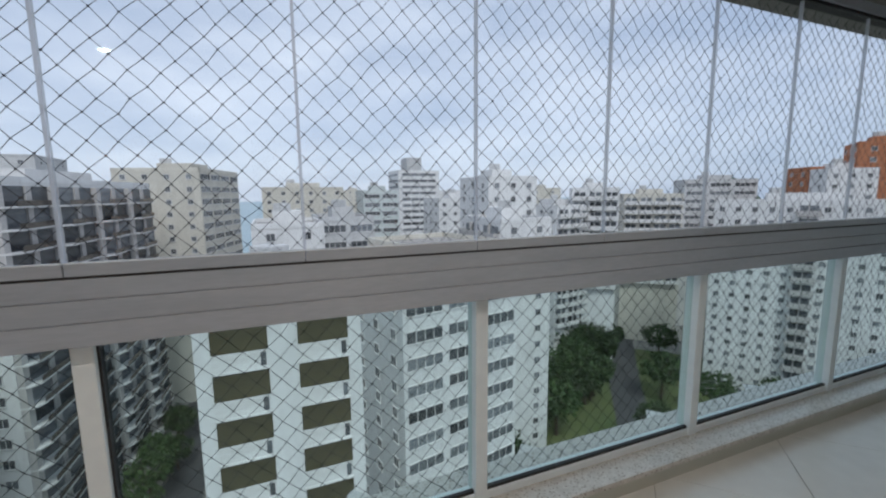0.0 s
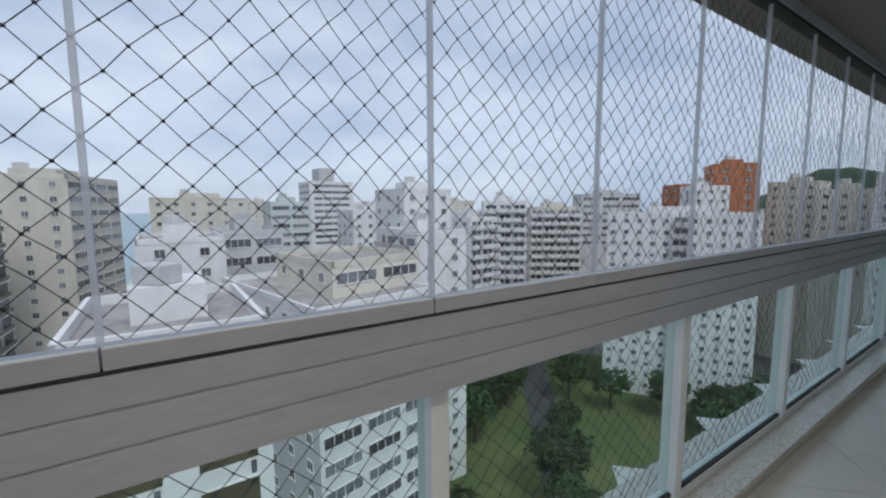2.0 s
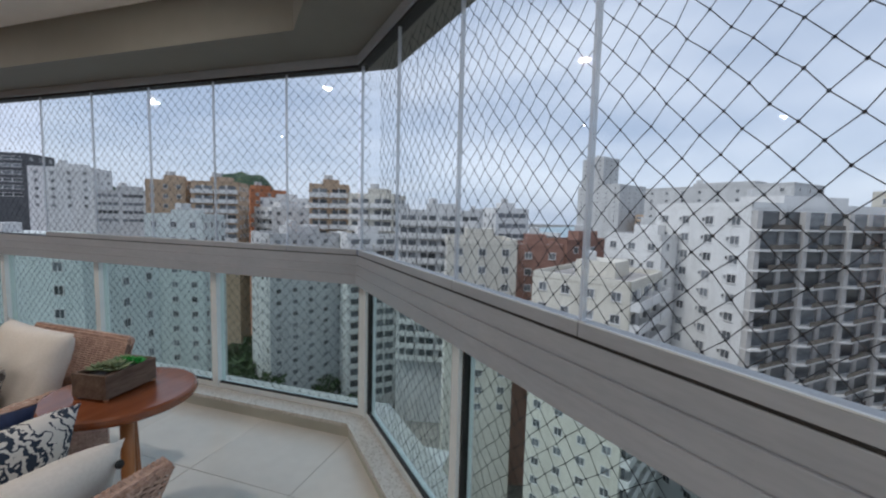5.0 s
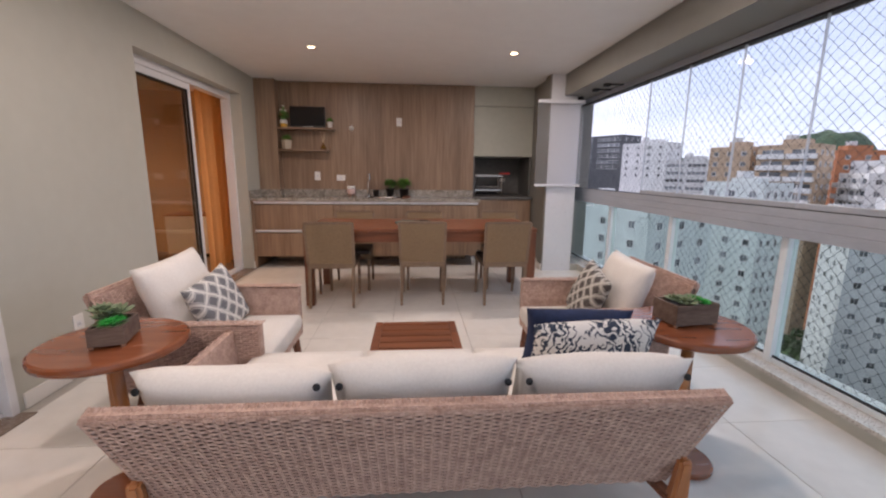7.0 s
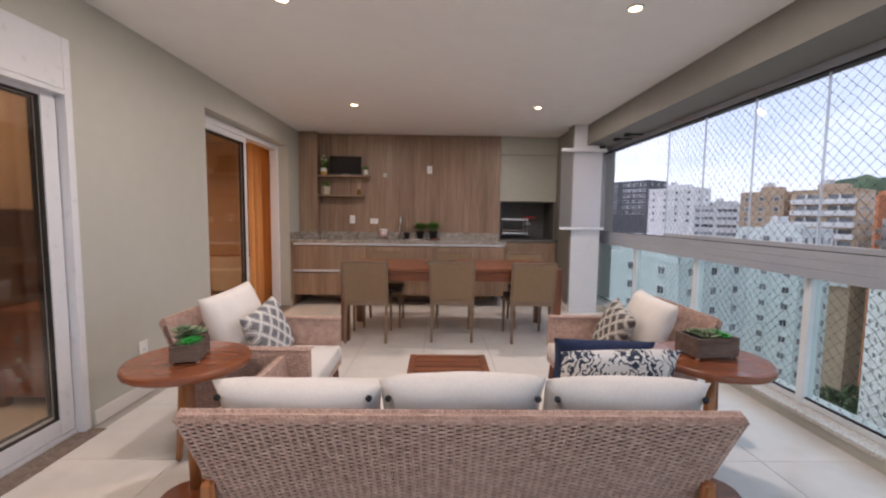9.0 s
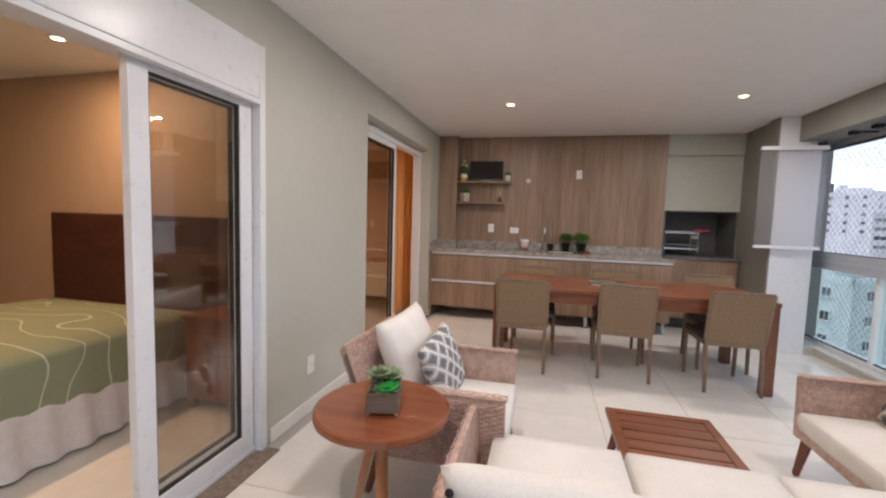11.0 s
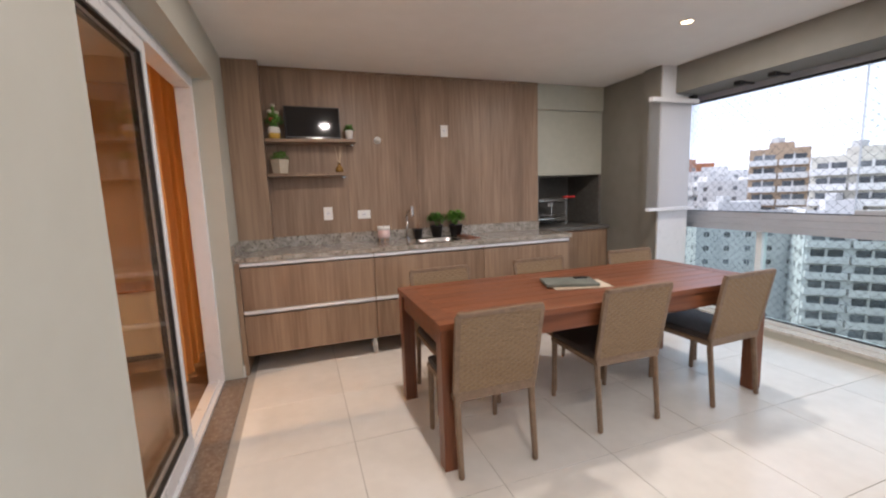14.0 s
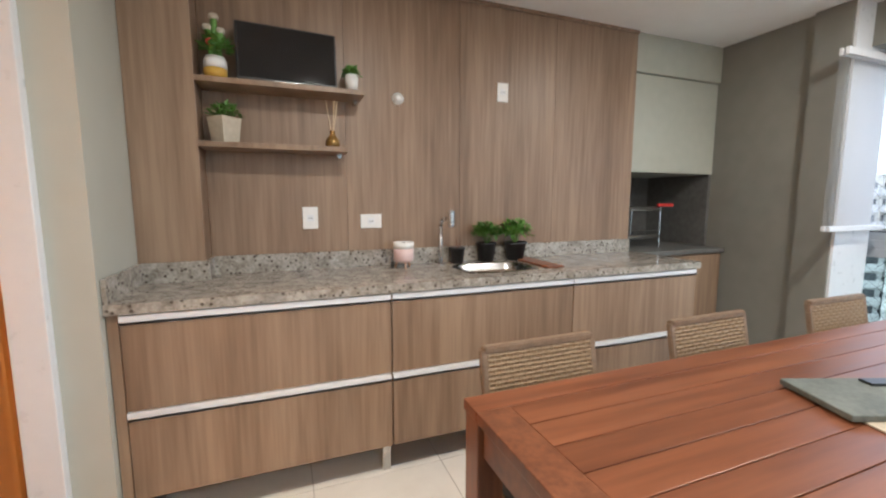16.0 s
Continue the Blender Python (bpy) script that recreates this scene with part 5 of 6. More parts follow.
door_leaf("door_1_back_leaf", -0.125, -4.45, -3.852, 0.035, 1.962, "second glass leaf slid behind the first", 0.05)
tagged(part("threshold_1", boxes((-0.03, 0.10, D1[0], D1[1], 0.0005, 0.006), bevel=0.001), M_BROWNSTONE), "brown granite threshold strip", "threshold", kind="structure")

fr = tagged(new("door_2"), "white aluminium sliding door frame, half open", "door", kind="structure")
part("jamb", boxes((-0.235, -0.13, D2[1] - 0.04, D2[1], 0.0, D2[2]), bevel=0.004), M_WFRAME, fr)
part("jamb", boxes((-0.235, -0.13, D2[0], D2[0] + 0.04, 0.0, D2[2]), bevel=0.004), M_WFRAME, fr)
part("head", boxes((-0.235, -0.13, D2[0] + 0.04, D2[1] - 0.04, D2[2] - 0.07, D2[2]), bevel=0.004), M_WFRAME, fr)
part("sill_track", boxes((-0.235, -0.13, D2[0] + 0.04, D2[1] - 0.04, 0.0, 0.025), (-0.17, -0.16, D2[0] + 0.04, D2[1] - 0.04, 0.025, 0.04)), M_WFRAME, fr)
door_leaf("door_2_leaf", -0.165, D2[0] + 0.04, -1.36, 0.03, D2[2] - 0.07, "white framed glass leaf slid half open", 0.045)
door_leaf("door_2_back_leaf", -0.212, D2[0] + 0.06, -1.33, 0.03, D2[2] - 0.07, "second white framed glass leaf", 0.045)
tagged(part("threshold_2", boxes((-0.13, 0.03, D2[0], D2[1], 0.0005, 0.006), bevel=0.001), M_BROWNSTONE), "brown granite threshold strip", "threshold", kind="structure")

# ---- bedroom behind the first door ----
RX = -5.4
wall("wall_bedroom_head", boxes((RX, -0.22, -3.12, -2.97, 0, 2.45)), M_BEDWALL, "beige bedroom wall behind the headboard")
wall("wall_bedroom_far", boxes((RX - 0.15, RX, -6.75, 0.9, 0, 2.45)), M_BEDWALL, "beige bedroom wall opposite the door")
wall("wall_bedroom_foot", boxes((RX, -0.22, -6.9, -6.75, 0, 2.45)), M_BEDWALL, "beige bedroom wall at the foot end")
tagged(part("bedroom_ceiling", boxes((RX - 0.15, -0.22, -6.9, 0.9, 2.45, CEIL + 0.2)), M_CEIL), "white bedroom ceiling", "ceiling", kind="structure")
tagged(part("bedroom_floor", boxes((RX - 0.15, -0.22, -6.9, -2.45, -0.2, 0.0)), M_TILE), "pale tiled bedroom floor", "floor", kind="structure")
bed = thing("bed", "made double bed with a sage scroll patterned spread", "bed")
BX0, BX1, BY0, BY1 = -2.52, -0.95, -5.15, -3.21
part("base", boxes((BX0 + 0.05, BX1 - 0.05, BY0 + 0.05, BY1, 0.06, 0.30)), M_VALANCE, bed)
for x in (BX0 + 0.1, BX1 - 0.1):
    for y in (BY0 + 0.1, BY1 - 0.1):
        part("leg", boxes((x - 0.03, x + 0.03, y - 0.03, y + 0.03, 0, 0.06)), M_BLACK, bed)
bm = bmesh.new()
pts, out = [], [(BX0 + 0.02, BY1), (BX0 + 0.02, BY0 + 0.02), (BX1 - 0.02, BY0 + 0.02), (BX1 - 0.02, BY1)]
for p, q in zip(out, out[1:]):
    k = int(math.dist(p, q) / 0.025)
    d = Vector((q[0] - p[0], q[1] - p[1]))
    nrm = Vector((-d.y, d.x)).normalized()
    for i in range(k):
        b = Vector(p) + d * i / k
        amp = 0.012 * math.sin(i * 0.95) + 0.008 * noise.noise(Vector((b.x * 4, b.y * 4, 0)))
        pts.append((b, nrm * -amp, nrm * -1))
cols = []
for b, a, n in pts:
    cols.append([bm.verts.new((b.x + a.x * f + n.x * g, b.y + a.y * f + n.y * g, z)) for z, f, g in ((0.36, 0.1, 0), (0.2, 0.8, 0.012), (0.02, 1.6, 0.03))])
for p, q in zip(cols, cols[1:]):
    for j in range(2):
        bm.faces.new((p[j], q[j], q[j + 1], p[j + 1]))
part("valance", bm, M_VALANCE, bed, "gathered white bed valance", smooth=True)
part("mattress", slab_cushion(BX0, BX1, BY0, BY1, 0.27, 0.62, 7), M_SPREAD2, bed, "sage bedspread with pale scrolls", smooth=True)
part("headboard", boxes((BX0 - 0.03, BX1 + 0.16, BY1 + 0.015, BY1 + 0.085, 0.0, 1.305), bevel=0.015), M_HEADBOARD, bed, "dark red brown headboard")
ns = thing("nightstand", "mahogany nightstand with three drawers and square knobs", "nightstand")
NX0, NX1, NY0, NY1 = -0.83, -0.44, -3.53, -3.20
part("body", boxes((NX0, NX1, NY0, NY1, 0.07, 0.62), bevel=0.004), M_NIGHT, ns)
part("top", boxes((NX0 - 0.015, NX1 + 0.015, NY0 - 0.02, NY1, 0.62, 0.645), bevel=0.006), M_NIGHT, ns)
for i in range(3):
    d = part("drawer", boxes((NX0 + 0.025, NX1 - 0.025, NY0 - 0.014, NY0, 0.135 + i * 0.134, 0.26 + i * 0.134), bevel=0.004), M_NIGHT, ns)
    part("knob", boxes(((NX0 + NX1) / 2 - 0.016, (NX0 + NX1) / 2 + 0.016, NY0 - 0.032, NY0 - 0.014, 0.181 + i * 0.134, 0.213 + i * 0.134), bevel=0.003), M_STEEL, d, "square metal knob")
for x in (NX0 + 0.03, NX1 - 0.03):
    for y in (NY0 + 0.03, NY1 - 0.03):
        part("foot", boxes((x - 0.025, x + 0.025, y - 0.025, y + 0.025, 0, 0.07)), M_NIGHT, ns)
for lx, ly in ((-1.62, -3.7), (-1.6, -5.2), (-1.85, -1.35)):
    spot = thing("ceiling_spot", "small round recessed ceiling spot, lit warm", "ceiling light", group="ceiling spots")
    part("trim_ring", lathe([(0.036, 2.449), (0.052, 2.449), (0.052, 2.443), (0.036, 2.441)], 24, (lx, ly, 0)), M_WHITE, spot, smooth=True)
    part("bulb", lathe([(0.001, 2.438), (0.034, 2.440), (0.034, 2.448)], 20, (lx, ly, 0)), M_BULB, spot, "glowing bulb")

# ---- room behind the second door ----
wall("wall_room_end", boxes((RX, -0.22, 0.75, 0.9, 0, 2.45)), M_ORANGE, "warm ochre wall of the second room")
wall("wall_room_side", boxes((RX, -0.23, -2.45, -2.44, 0, 2.45)), M_ORANGE, "warm ochre side wall of the second room")
wall("wall_room_back", boxes((-2.4, -2.3, -2.44, 0.75, 0, 2.45)), M_ORANGE, "warm ochre back wall of the second room")
rf = tagged(part("room_floor", boxes((RX, -0.22, -2.44, 0.75, -0.2, -0.002)), M_WOODFLOOR), "brown wooden floor of the second room", "floor", kind="structure")


def curtain(y0, y1, x, label):
    cu = thing("curtain", label, "curtain")
    bm = bmesh.new()
    k = 60
    cols = []
    for i in range(k + 1):
        t = i / k
        yy = y0 + (y1 - y0) * t
        xx = x + 0.035 * math.sin(t * 30) + 0.012 * math.sin(t * 71)
        cols.append([bm.verts.new((xx, yy if z > 1.3 else yy + 0.02 * math.sin(t * 9), z)) for z in (0.04, 0.6, 1.2, 1.8, 2.38)])
    for p, q in zip(cols, cols[1:]):
        for j in range(4):
            bm.faces.new((p[j], q[j], q[j + 1], p[j + 1]))
    part("drape", bm, M_CURTAIN, cu, smooth=True)
    bm = bmesh.new()
    rod(bm, (x, y0 - 0.1, 2.41), (x, y1 + 0.1, 2.41), 0.014, 0.014, 10)
    part("rod", bm, M_HONEY, cu)


curtain(-0.72, 0.35, -0.42, "orange curtain hanging inside the second room")
bn = thing("bench_bed", "white covered bed in the second room", "bed")
part("base", boxes((-2.2, -0.85, -2.3, -1.3, 0.0, 0.3), bevel=0.01), M_VALANCE, bn)
part("mattress", slab_cushion(-2.2, -0.83, -2.32, -1.28, 0.3, 0.5, 3), M_LINEN, bn, smooth=True)
sb = thing("sideboard", "low white sideboard in the second room", "sideboard")
part("body", boxes((-1.5, -0.6, 0.3, 0.72, 0.06, 0.62), bevel=0.005), M_WHITE, sb)
part("top", boxes((-1.52, -0.58, 0.28, 0.73, 0.62, 0.645), bevel=0.004), M_HONEY, sb)
part("plinth", boxes((-1.46, -0.64, 0.33, 0.70, 0.0, 0.06)), M_BLACK, sb)


# ---- the town below, seen over the parapet ----
GROUND = -50.0
M_PLASTER = material("white_plaster", (0.66, 0.655, 0.64), (0.80, 0.795, 0.78), 0.35, 0.85, fine=6, stretch=(1, 1, 0.35), vary=0.06)
M_CREAM = material("cream_plaster", (0.54, 0.51, 0.44), (0.66, 0.63, 0.55), 0.35, 0.85, fine=6, stretch=(1, 1, 0.35), vary=0.06)
M_GREYPL = material("grey_plaster", (0.46, 0.46, 0.455), (0.60, 0.60, 0.59), 0.35, 0.85, fine=6, stretch=(1, 1, 0.35), vary=0.08)
M_MINT = material("mint_plaster", (0.52, 0.56, 0.54), (0.62, 0.66, 0.64), 0.35, 0.8, fine=6, stretch=(1, 1, 0.35), vary=0.04)
M_BRICK = material("orange_brick_cladding", (0.36, 0.13, 0.06), (0.46, 0.19, 0.09), 0.6, 0.85, fine=9, vary=0.08)
M_RED = material("brown_red_cladding", (0.24, 0.13, 0.10), (0.32, 0.18, 0.14), 0.6, 0.85, fine=9, vary=0.08)
M_SAND = material("sand_brick_cladding", (0.42, 0.30, 0.20), (0.50, 0.37, 0.26), 0.6, 0.85, fine=9, vary=0.08)
M_CHARCOAL = material("charcoal_cladding", (0.055, 0.058, 0.065), (0.09, 0.095, 0.10), 0.5, 0.6, fine=6)
M_OLIVE = material("olive_brown_spandrel", (0.062, 0.056, 0.030), (0.088, 0.08, 0.042), 0.8, 0.7, fine=6)
M_SLABEDGE = material("pale_concrete", (0.62, 0.61, 0.59), (0.76, 0.75, 0.73), 0.8, 0.85, fine=6)
M_DARKSLAB = material("grey_brown_concrete", (0.44, 0.42, 0.40), (0.56, 0.54, 0.52), 0.8, 0.85, fine=6)
# Panes are paled to put the town's haze into their colour.
M_PANE = material("haze_paled_window_glass", (0.085, 0.095, 0.105), (0.21, 0.22, 0.23), 0.7, 0.16, vary=0.6)
M_RAILGLASS = material("brown_balcony_glass", (0.06, 0.05, 0.045), (0.11, 0.095, 0.085), 0.6, 0.2, vary=0.3)
M_ROOFING = material("weathered_roofing", (0.24, 0.225, 0.215), (0.42, 0.40, 0.385), 0.4, 0.9, fine=5)
M_ROOFTILE = material("grey_tile_roof", (0.25, 0.235, 0.22), (0.38, 0.36, 0.335), 0.5, 0.9, fine=9)
M_GROUND = material("street_and_yards", (0.09, 0.09, 0.085), (0.27, 0.26, 0.24), 0.035, 0.95, fine=11)
M_ROAD = material("asphalt", (0.045, 0.045, 0.047), (0.075, 0.075, 0.077), 0.2, 0.9, fine=12)
M_LAWN = material("park_grass", (0.055, 0.085, 0.025), (0.12, 0.14, 0.05), 0.07, 0.95, fine=9)
M_LEAF = material("tree_leaves", (0.018, 0.042, 0.012), (0.055, 0.095, 0.028), 0.6, 0.8, fine=5, vary=0.35)
M_BARK = material("tree_bark", (0.06, 0.045, 0.03), (0.12, 0.09, 0.065), 3, 0.9)
M_SEA = material("grey_green_sea", (0.20, 0.30, 0.34), (0.27, 0.37, 0.40), 0.01, 0.35, fine=12)
M_HILL = material("wooded_hill", (0.025, 0.05, 0.03), (0.06, 0.095, 0.05), 0.02, 0.95, fine=10)


def unit_mesh(name, dims, mats):
    """Boxes with a material number each, one mesh shared by all repeats."""
    bm = bmesh.new()
    for *d, k in dims:
        n0 = len(bm.faces)
        box(bm, *d)
        bm.faces.ensure_lookup_table()
        for f in bm.faces[n0:]:
            f.material_index = k
    me = bpy.data.meshes.new(name)
    bm.to_mesh(me)
    bm.free()
    for m in mats:
        me.materials.append(m)
    return me


# local x along the face, y out of it, z up, one unit wide and high
WINDOW = unit_mesh("window", [(-0.5, 0.5, 0.0, 0.03, -0.5, 0.5, 0), (-0.54, -0.47, 0, 0.1, -0.5, 0.5, 1), (0.47, 0.54, 0, 0.1, -0.5, 0.5, 1),
                              (-0.54, 0.54, 0, 0.1, 0.47, 0.56, 1), (-0.56, 0.56, 0, 0.16, -0.58, -0.48, 1), (-0.02, 0.02, 0, 0.06, -0.5, 0.5, 1)], [M_PANE, M_SLABEDGE])
STRIP = unit_mesh("strip_window", [(-0.5, 0.5, 0.0, 0.03, -0.5, 0.5, 0), (-0.51, 0.51, 0, 0.12, -0.56, -0.46, 1), (-0.51, 0.51, 0, 0.12, 0.46, 0.54, 1),
                                   (-0.26, -0.24, 0, 0.06, -0.5, 0.5, 1), (0.24, 0.26, 0, 0.06, -0.5, 0.5, 1), (-0.01, 0.01, 0, 0.06, -0.5, 0.5, 1)], [M_PANE, M_SLABEDGE])
PALE_STRIP = unit_mesh("strip_window", [(-0.5, 0.5, 0.0, 0.05, -0.5, 0.5, 1), (-0.46, -0.36, 0, 0.07, -0.36, 0.36, 0), (-0.32, -0.09, 0, 0.075, -0.36, 0.36, 1), (-0.05, 0.18, 0, 0.075, -0.36, 0.36, 1),
                                        (0.22, 0.45, 0, 0.075, -0.36, 0.36, 1), (-0.51, 0.51, 0, 0.14, -0.56, -0.46, 1)], [M_PANE, M_SLABEDGE])
SPANDREL = unit_mesh("spandrel", [(-0.5, 0.5, 0, 0.06, -0.5, 0.5, 0)], [M_OLIVE])


def balcony_mesh(slab):
    # The first box is a flat dark pane painting the recess's shade.
    return unit_mesh("balcony", [(-0.42, 0.36, 0.0, 0.06, -0.42, 0.34, 0), (-0.5, 0.5, 0, 1.3, -0.5, -0.42, 1), (-0.5, 0.5, 1.2, 1.3, -0.42, -0.05, 1),
                                 (-0.5, -0.47, 0, 1.25, -0.42, -0.05, 1), (0.47, 0.5, 0, 1.25, -0.42, -0.05, 1), (-0.03, 0.03, 0, 0.5, -0.42, 0.42, 1)], [M_PANE, slab])


def zigzag_mesh():
    """A flat dark sheet painting a recess's shade, with a thin pale slab that runs out at a slant and steps back."""
    bm = bmesh.new()
    plan = [(-0.5, 0.0), (-0.5, 0.5), (0.34, 1.9), (0.5, 1.5), (0.5, 0.0)]

    def slab(pts, z0, z1, k):
        lo, hi = [bm.verts.new((x, y, z0)) for x, y in pts], [bm.verts.new((x, y, z1)) for x, y in pts]
        fs = [bm.faces.new(lo[::-1]), bm.faces.new(hi)]
        for i in range(len(pts)):
            fs.append(bm.faces.new((lo[i], lo[(i + 1) % len(pts)], hi[(i + 1) % len(pts)], hi[i])))
        for f in fs:
            f.material_index = k

    slab(plan, -0.5, -0.42, 0)
    # Dark sheet on the face stands for shade in the recess.
    slab([(-0.5, 0.0), (-0.5, 0.05), (0.5, 0.05), (0.5, 0.0)], -0.42, 0.5, 1)
    slab([(-0.5, 0.44), (0.33, 1.84), (0.33, 1.8), (-0.5, 0.4)], -0.42, -0.16, 2)
    slab([(0.40, 0.05), (0.40, 0.9), (0.5, 0.9), (0.5, 0.05)], -0.42, 0.5, 3)
    slab([(-0.16, 0.05), (-0.16, 0.3), (-0.06, 0.3), (-0.06, 0.05)], -0.42, 0.5, 3)
    bmesh.ops.recalc_face_normals(bm, faces=bm.faces)
    me = bpy.data.meshes.new("balcony")
    bm.to_mesh(me)
    bm.free()
    for m in (M_SLABEDGE, M_PANE, M_RAILGLASS, M_DARKSLAB):
        me.materials.append(m)
    return me


PALE_BALCONY, DARK_BALCONY, ZIGZAG = balcony_mesh(M_SLABEDGE), balcony_mesh(M_DARKSLAB), zigzag_mesh()
FLOOR_H = 2.95


def piece(name, me, parent, m):
    ob = bpy.data.objects.new(name, me)
    scene.collection.objects.link(ob)
    ob.matrix_basis = m
    ob.parent = parent
    return ob


def face_row(house, base, turn, width, top, floors, cols, me, name, ww, wh, skip=(), lift=0.0, first=1.3):
    """Openings in rows and columns on a face that starts at base and runs along its local x; local y points out."""
    m0 = Matrix.Translation((base[0], base[1], 0)) @ Matrix.Rotation(turn, 4, "Z")
    for f in range(floors):
        z = top - first - f * FLOOR_H + lift
        if z < GROUND + 1.5:
            break
        for c in range(cols):
            if c in skip:
                continue
            x = width * (c + 0.5) / cols
            piece(name, me, house, m0 @ Matrix.Translation((x, 0.0, z)) @ Matrix.Diagonal((ww, 1.0, wh, 1)))


def building(x, y, angle, w, d, top, mat, label, floors=10, front=("grid", 4), sides=("grid", 4), roof_block=True, name="apartment_building", roof=M_ROOFING):
    """A tower whose nearer face starts at (x, y) and runs w metres along the angle; depth goes away from the viewer."""
    a = radians(angle)
    r, f = Vector((math.cos(a), math.sin(a), 0)), Vector((-math.sin(a), math.cos(a), 0))
    p = Vector((x, y, 0))
    house = thing(name, label, "building")
    q = [p, p + r * w, p + r * w + f * d, p + f * d]
    part("wall", prism([(v.x, v.y) for v in q], GROUND, top), mat, house)
    c = sum(q, Vector()) / 4
    def ring(k, z0, z1):
        return prism([(c.x + (v.x - c.x) * k, c.y + (v.y - c.y) * k) for v in q], z0, z1)
    part("roof", ring(0.94, top, top + 0.12), roof, house, "weathered flat roof")
    bm = bmesh.new()
    for i in range(4):
        u, v = q[i], q[(i + 1) % 4]
        n = Vector((v.y - u.y, u.x - v.x, 0)).normalized() * 0.15
        beam_bar(bm, (u.x - n.x, u.y - n.y, top + 0.35), (v.x - n.x, v.y - n.y, top + 0.35), 0.3, 0.9)
    bmesh.ops.recalc_face_normals(bm, faces=bm.faces)
    part("parapet", bm, mat, house)
    if roof_block:
        k = [p + r * (w * u) + f * (d * v) for u, v in ((0.3, 0.35), (0.72, 0.35), (0.72, 0.75), (0.3, 0.75))]
        h = 2.4 if d > 9 else 1.6
        part("plant_room", prism([(v.x, v.y) for v in k], top + 0.12, top + h), mat, house)
        bm = boxes((-1.1, 1.1, -0.9, 0.9, 0, 1.3), bevel=0.15, m=Matrix.Translation((k[0] + r * 1.5 + f * 1.5 + Vector((0, 0, top + h)))))
        part("water_tank", bm, M_GREYPL, house)
    eye = Vector((2.1, -6.0, 0))
    faces = [(p + r * w, a + math.pi, w, front), (p, a + math.pi / 2, d, sides), (p + r * w + f * d, a - math.pi / 2, d, sides)]
    for base, turn, length, (kind, cols) in faces:
        n = Vector((-math.sin(turn), math.cos(turn), 0))
        mid = base + Vector((math.cos(turn), math.sin(turn), 0)) * length / 2
        if n.dot(eye - mid) <= 0 or not cols:
            continue
        step = length / cols
        if kind == "grid":
            face_row(house, base, turn, length, top, floors, cols, WINDOW, "window", min(1.2, step * 0.42), 1.15)
        elif kind == "dots":
            face_row(house, base, turn, length, top, floors, cols, WINDOW, "window", min(1.1, step * 0.45), 1.1, skip=(cols // 2,))
            face_row(house, base, turn, length, top, floors, 1, DARK_BALCONY, "balcony", length / cols * 1.3, FLOOR_H * 0.97)
        elif kind == "square":
            face_row(house, base, turn, length, top, floors, cols, WINDOW, "window", 1.5, 1.3, first=2.0)
            face_row(house, base, turn, length, top, floors, cols * 2, WINDOW, "small_window", 0.45, 0.55, skip=tuple(range(0, cols * 2, 2)), first=1.85)
        elif kind == "strip":
            face_row(house, base, turn, length, top, floors, cols, STRIP, "strip_window", step * 0.82, 1.35)
        elif kind == "balcony":
            face_row(house, base, turn, length, top, floors, cols, PALE_BALCONY, "balcony", step * 0.93, FLOOR_H * 0.97, first=1.55)
        elif kind == "dark_balcony":
            face_row(house, base, turn, length, top, floors, cols, DARK_BALCONY, "balcony", step * 0.95, FLOOR_H * 0.97, first=1.55)
        elif kind == "zigzag":
            face_row(house, base, turn, length, top, floors, cols, ZIGZAG, "balcony", step, FLOOR_H * 0.99, first=1.9)
        elif kind == "banded":
            face_row(house, base, turn, length, top, floors, cols, SPANDREL, "spandrel", step * 0.64, 1.62, first=1.25)
            face_row(house, base, turn, length, top, floors, cols, PALE_STRIP, "strip_window", step * 0.64, 1.18, first=2.66)
    return house


# near ring
building(24.0, -21.1, -134, 9.8, 13, -6.0, M_PLASTER, "white apartment block with olive brown bands under its windows", 14, ("banded", 2), ("strip", 4))
building(88.3, -20.7, -147, 18.2, 38, 3.4, M_PLASTER, "white apartment tower with dark windows and stacked grey balconies", 18, ("square", 4), ("zigzag", 4))
building(110.2, -64.3, -152, 19.6, 22, 7.3, M_CREAM, "weathered beige apartment tower near the sea", 14, ("grid", 4), ("strip", 4))
building(63.2, -0.6, -113, 13.7, 16, -7.4, M_CREAM, "cream apartment block with brown windows and balconies", 14, ("grid", 4), ("balcony", 3))
building(83.2, -11.6, -122, 10, 14, -2.1, M_PLASTER, "white mid-rise block behind the cream one", 7, ("grid", 3), ("grid", 3))
building(91.5, -0.1, -134, 6.8, 14, -4.0, M_RED, "brown red clad low block", 6, ("grid", 2), ("grid", 3))
building(306.1, -7.8, -134, 34.2, 25, 21.3, M_GREYPL, "tall pale tower far off by the sea", 8, ("grid", 5), ("grid", 4))
building(310.8, -10.1, -134, 18, 15, 40.4, M_GREYPL, "slim upper tower far off by the sea", 6, ("grid", 3), ("grid", 3))
building(185, -32.7, -134, 49, 20, 12.5, M_GREYPL, "long pale apartment block in the distance", 5, ("grid", 8), ("grid", 3))
building(21.3, -41.3, -123, 15.9, 26, -9.2, M_PLASTER, "white apartment block with dark strip windows", 14, ("strip", 3), ("grid", 6), roof_block=False)
building(22.9, -48.3, -122, 13.3, 14, -5.6, M_CREAM, "roof terrace storey with a tiled canopy", 1, ("strip", 2), ("grid", 3), roof_block=False, name="penthouse", roof=M_ROOFTILE)
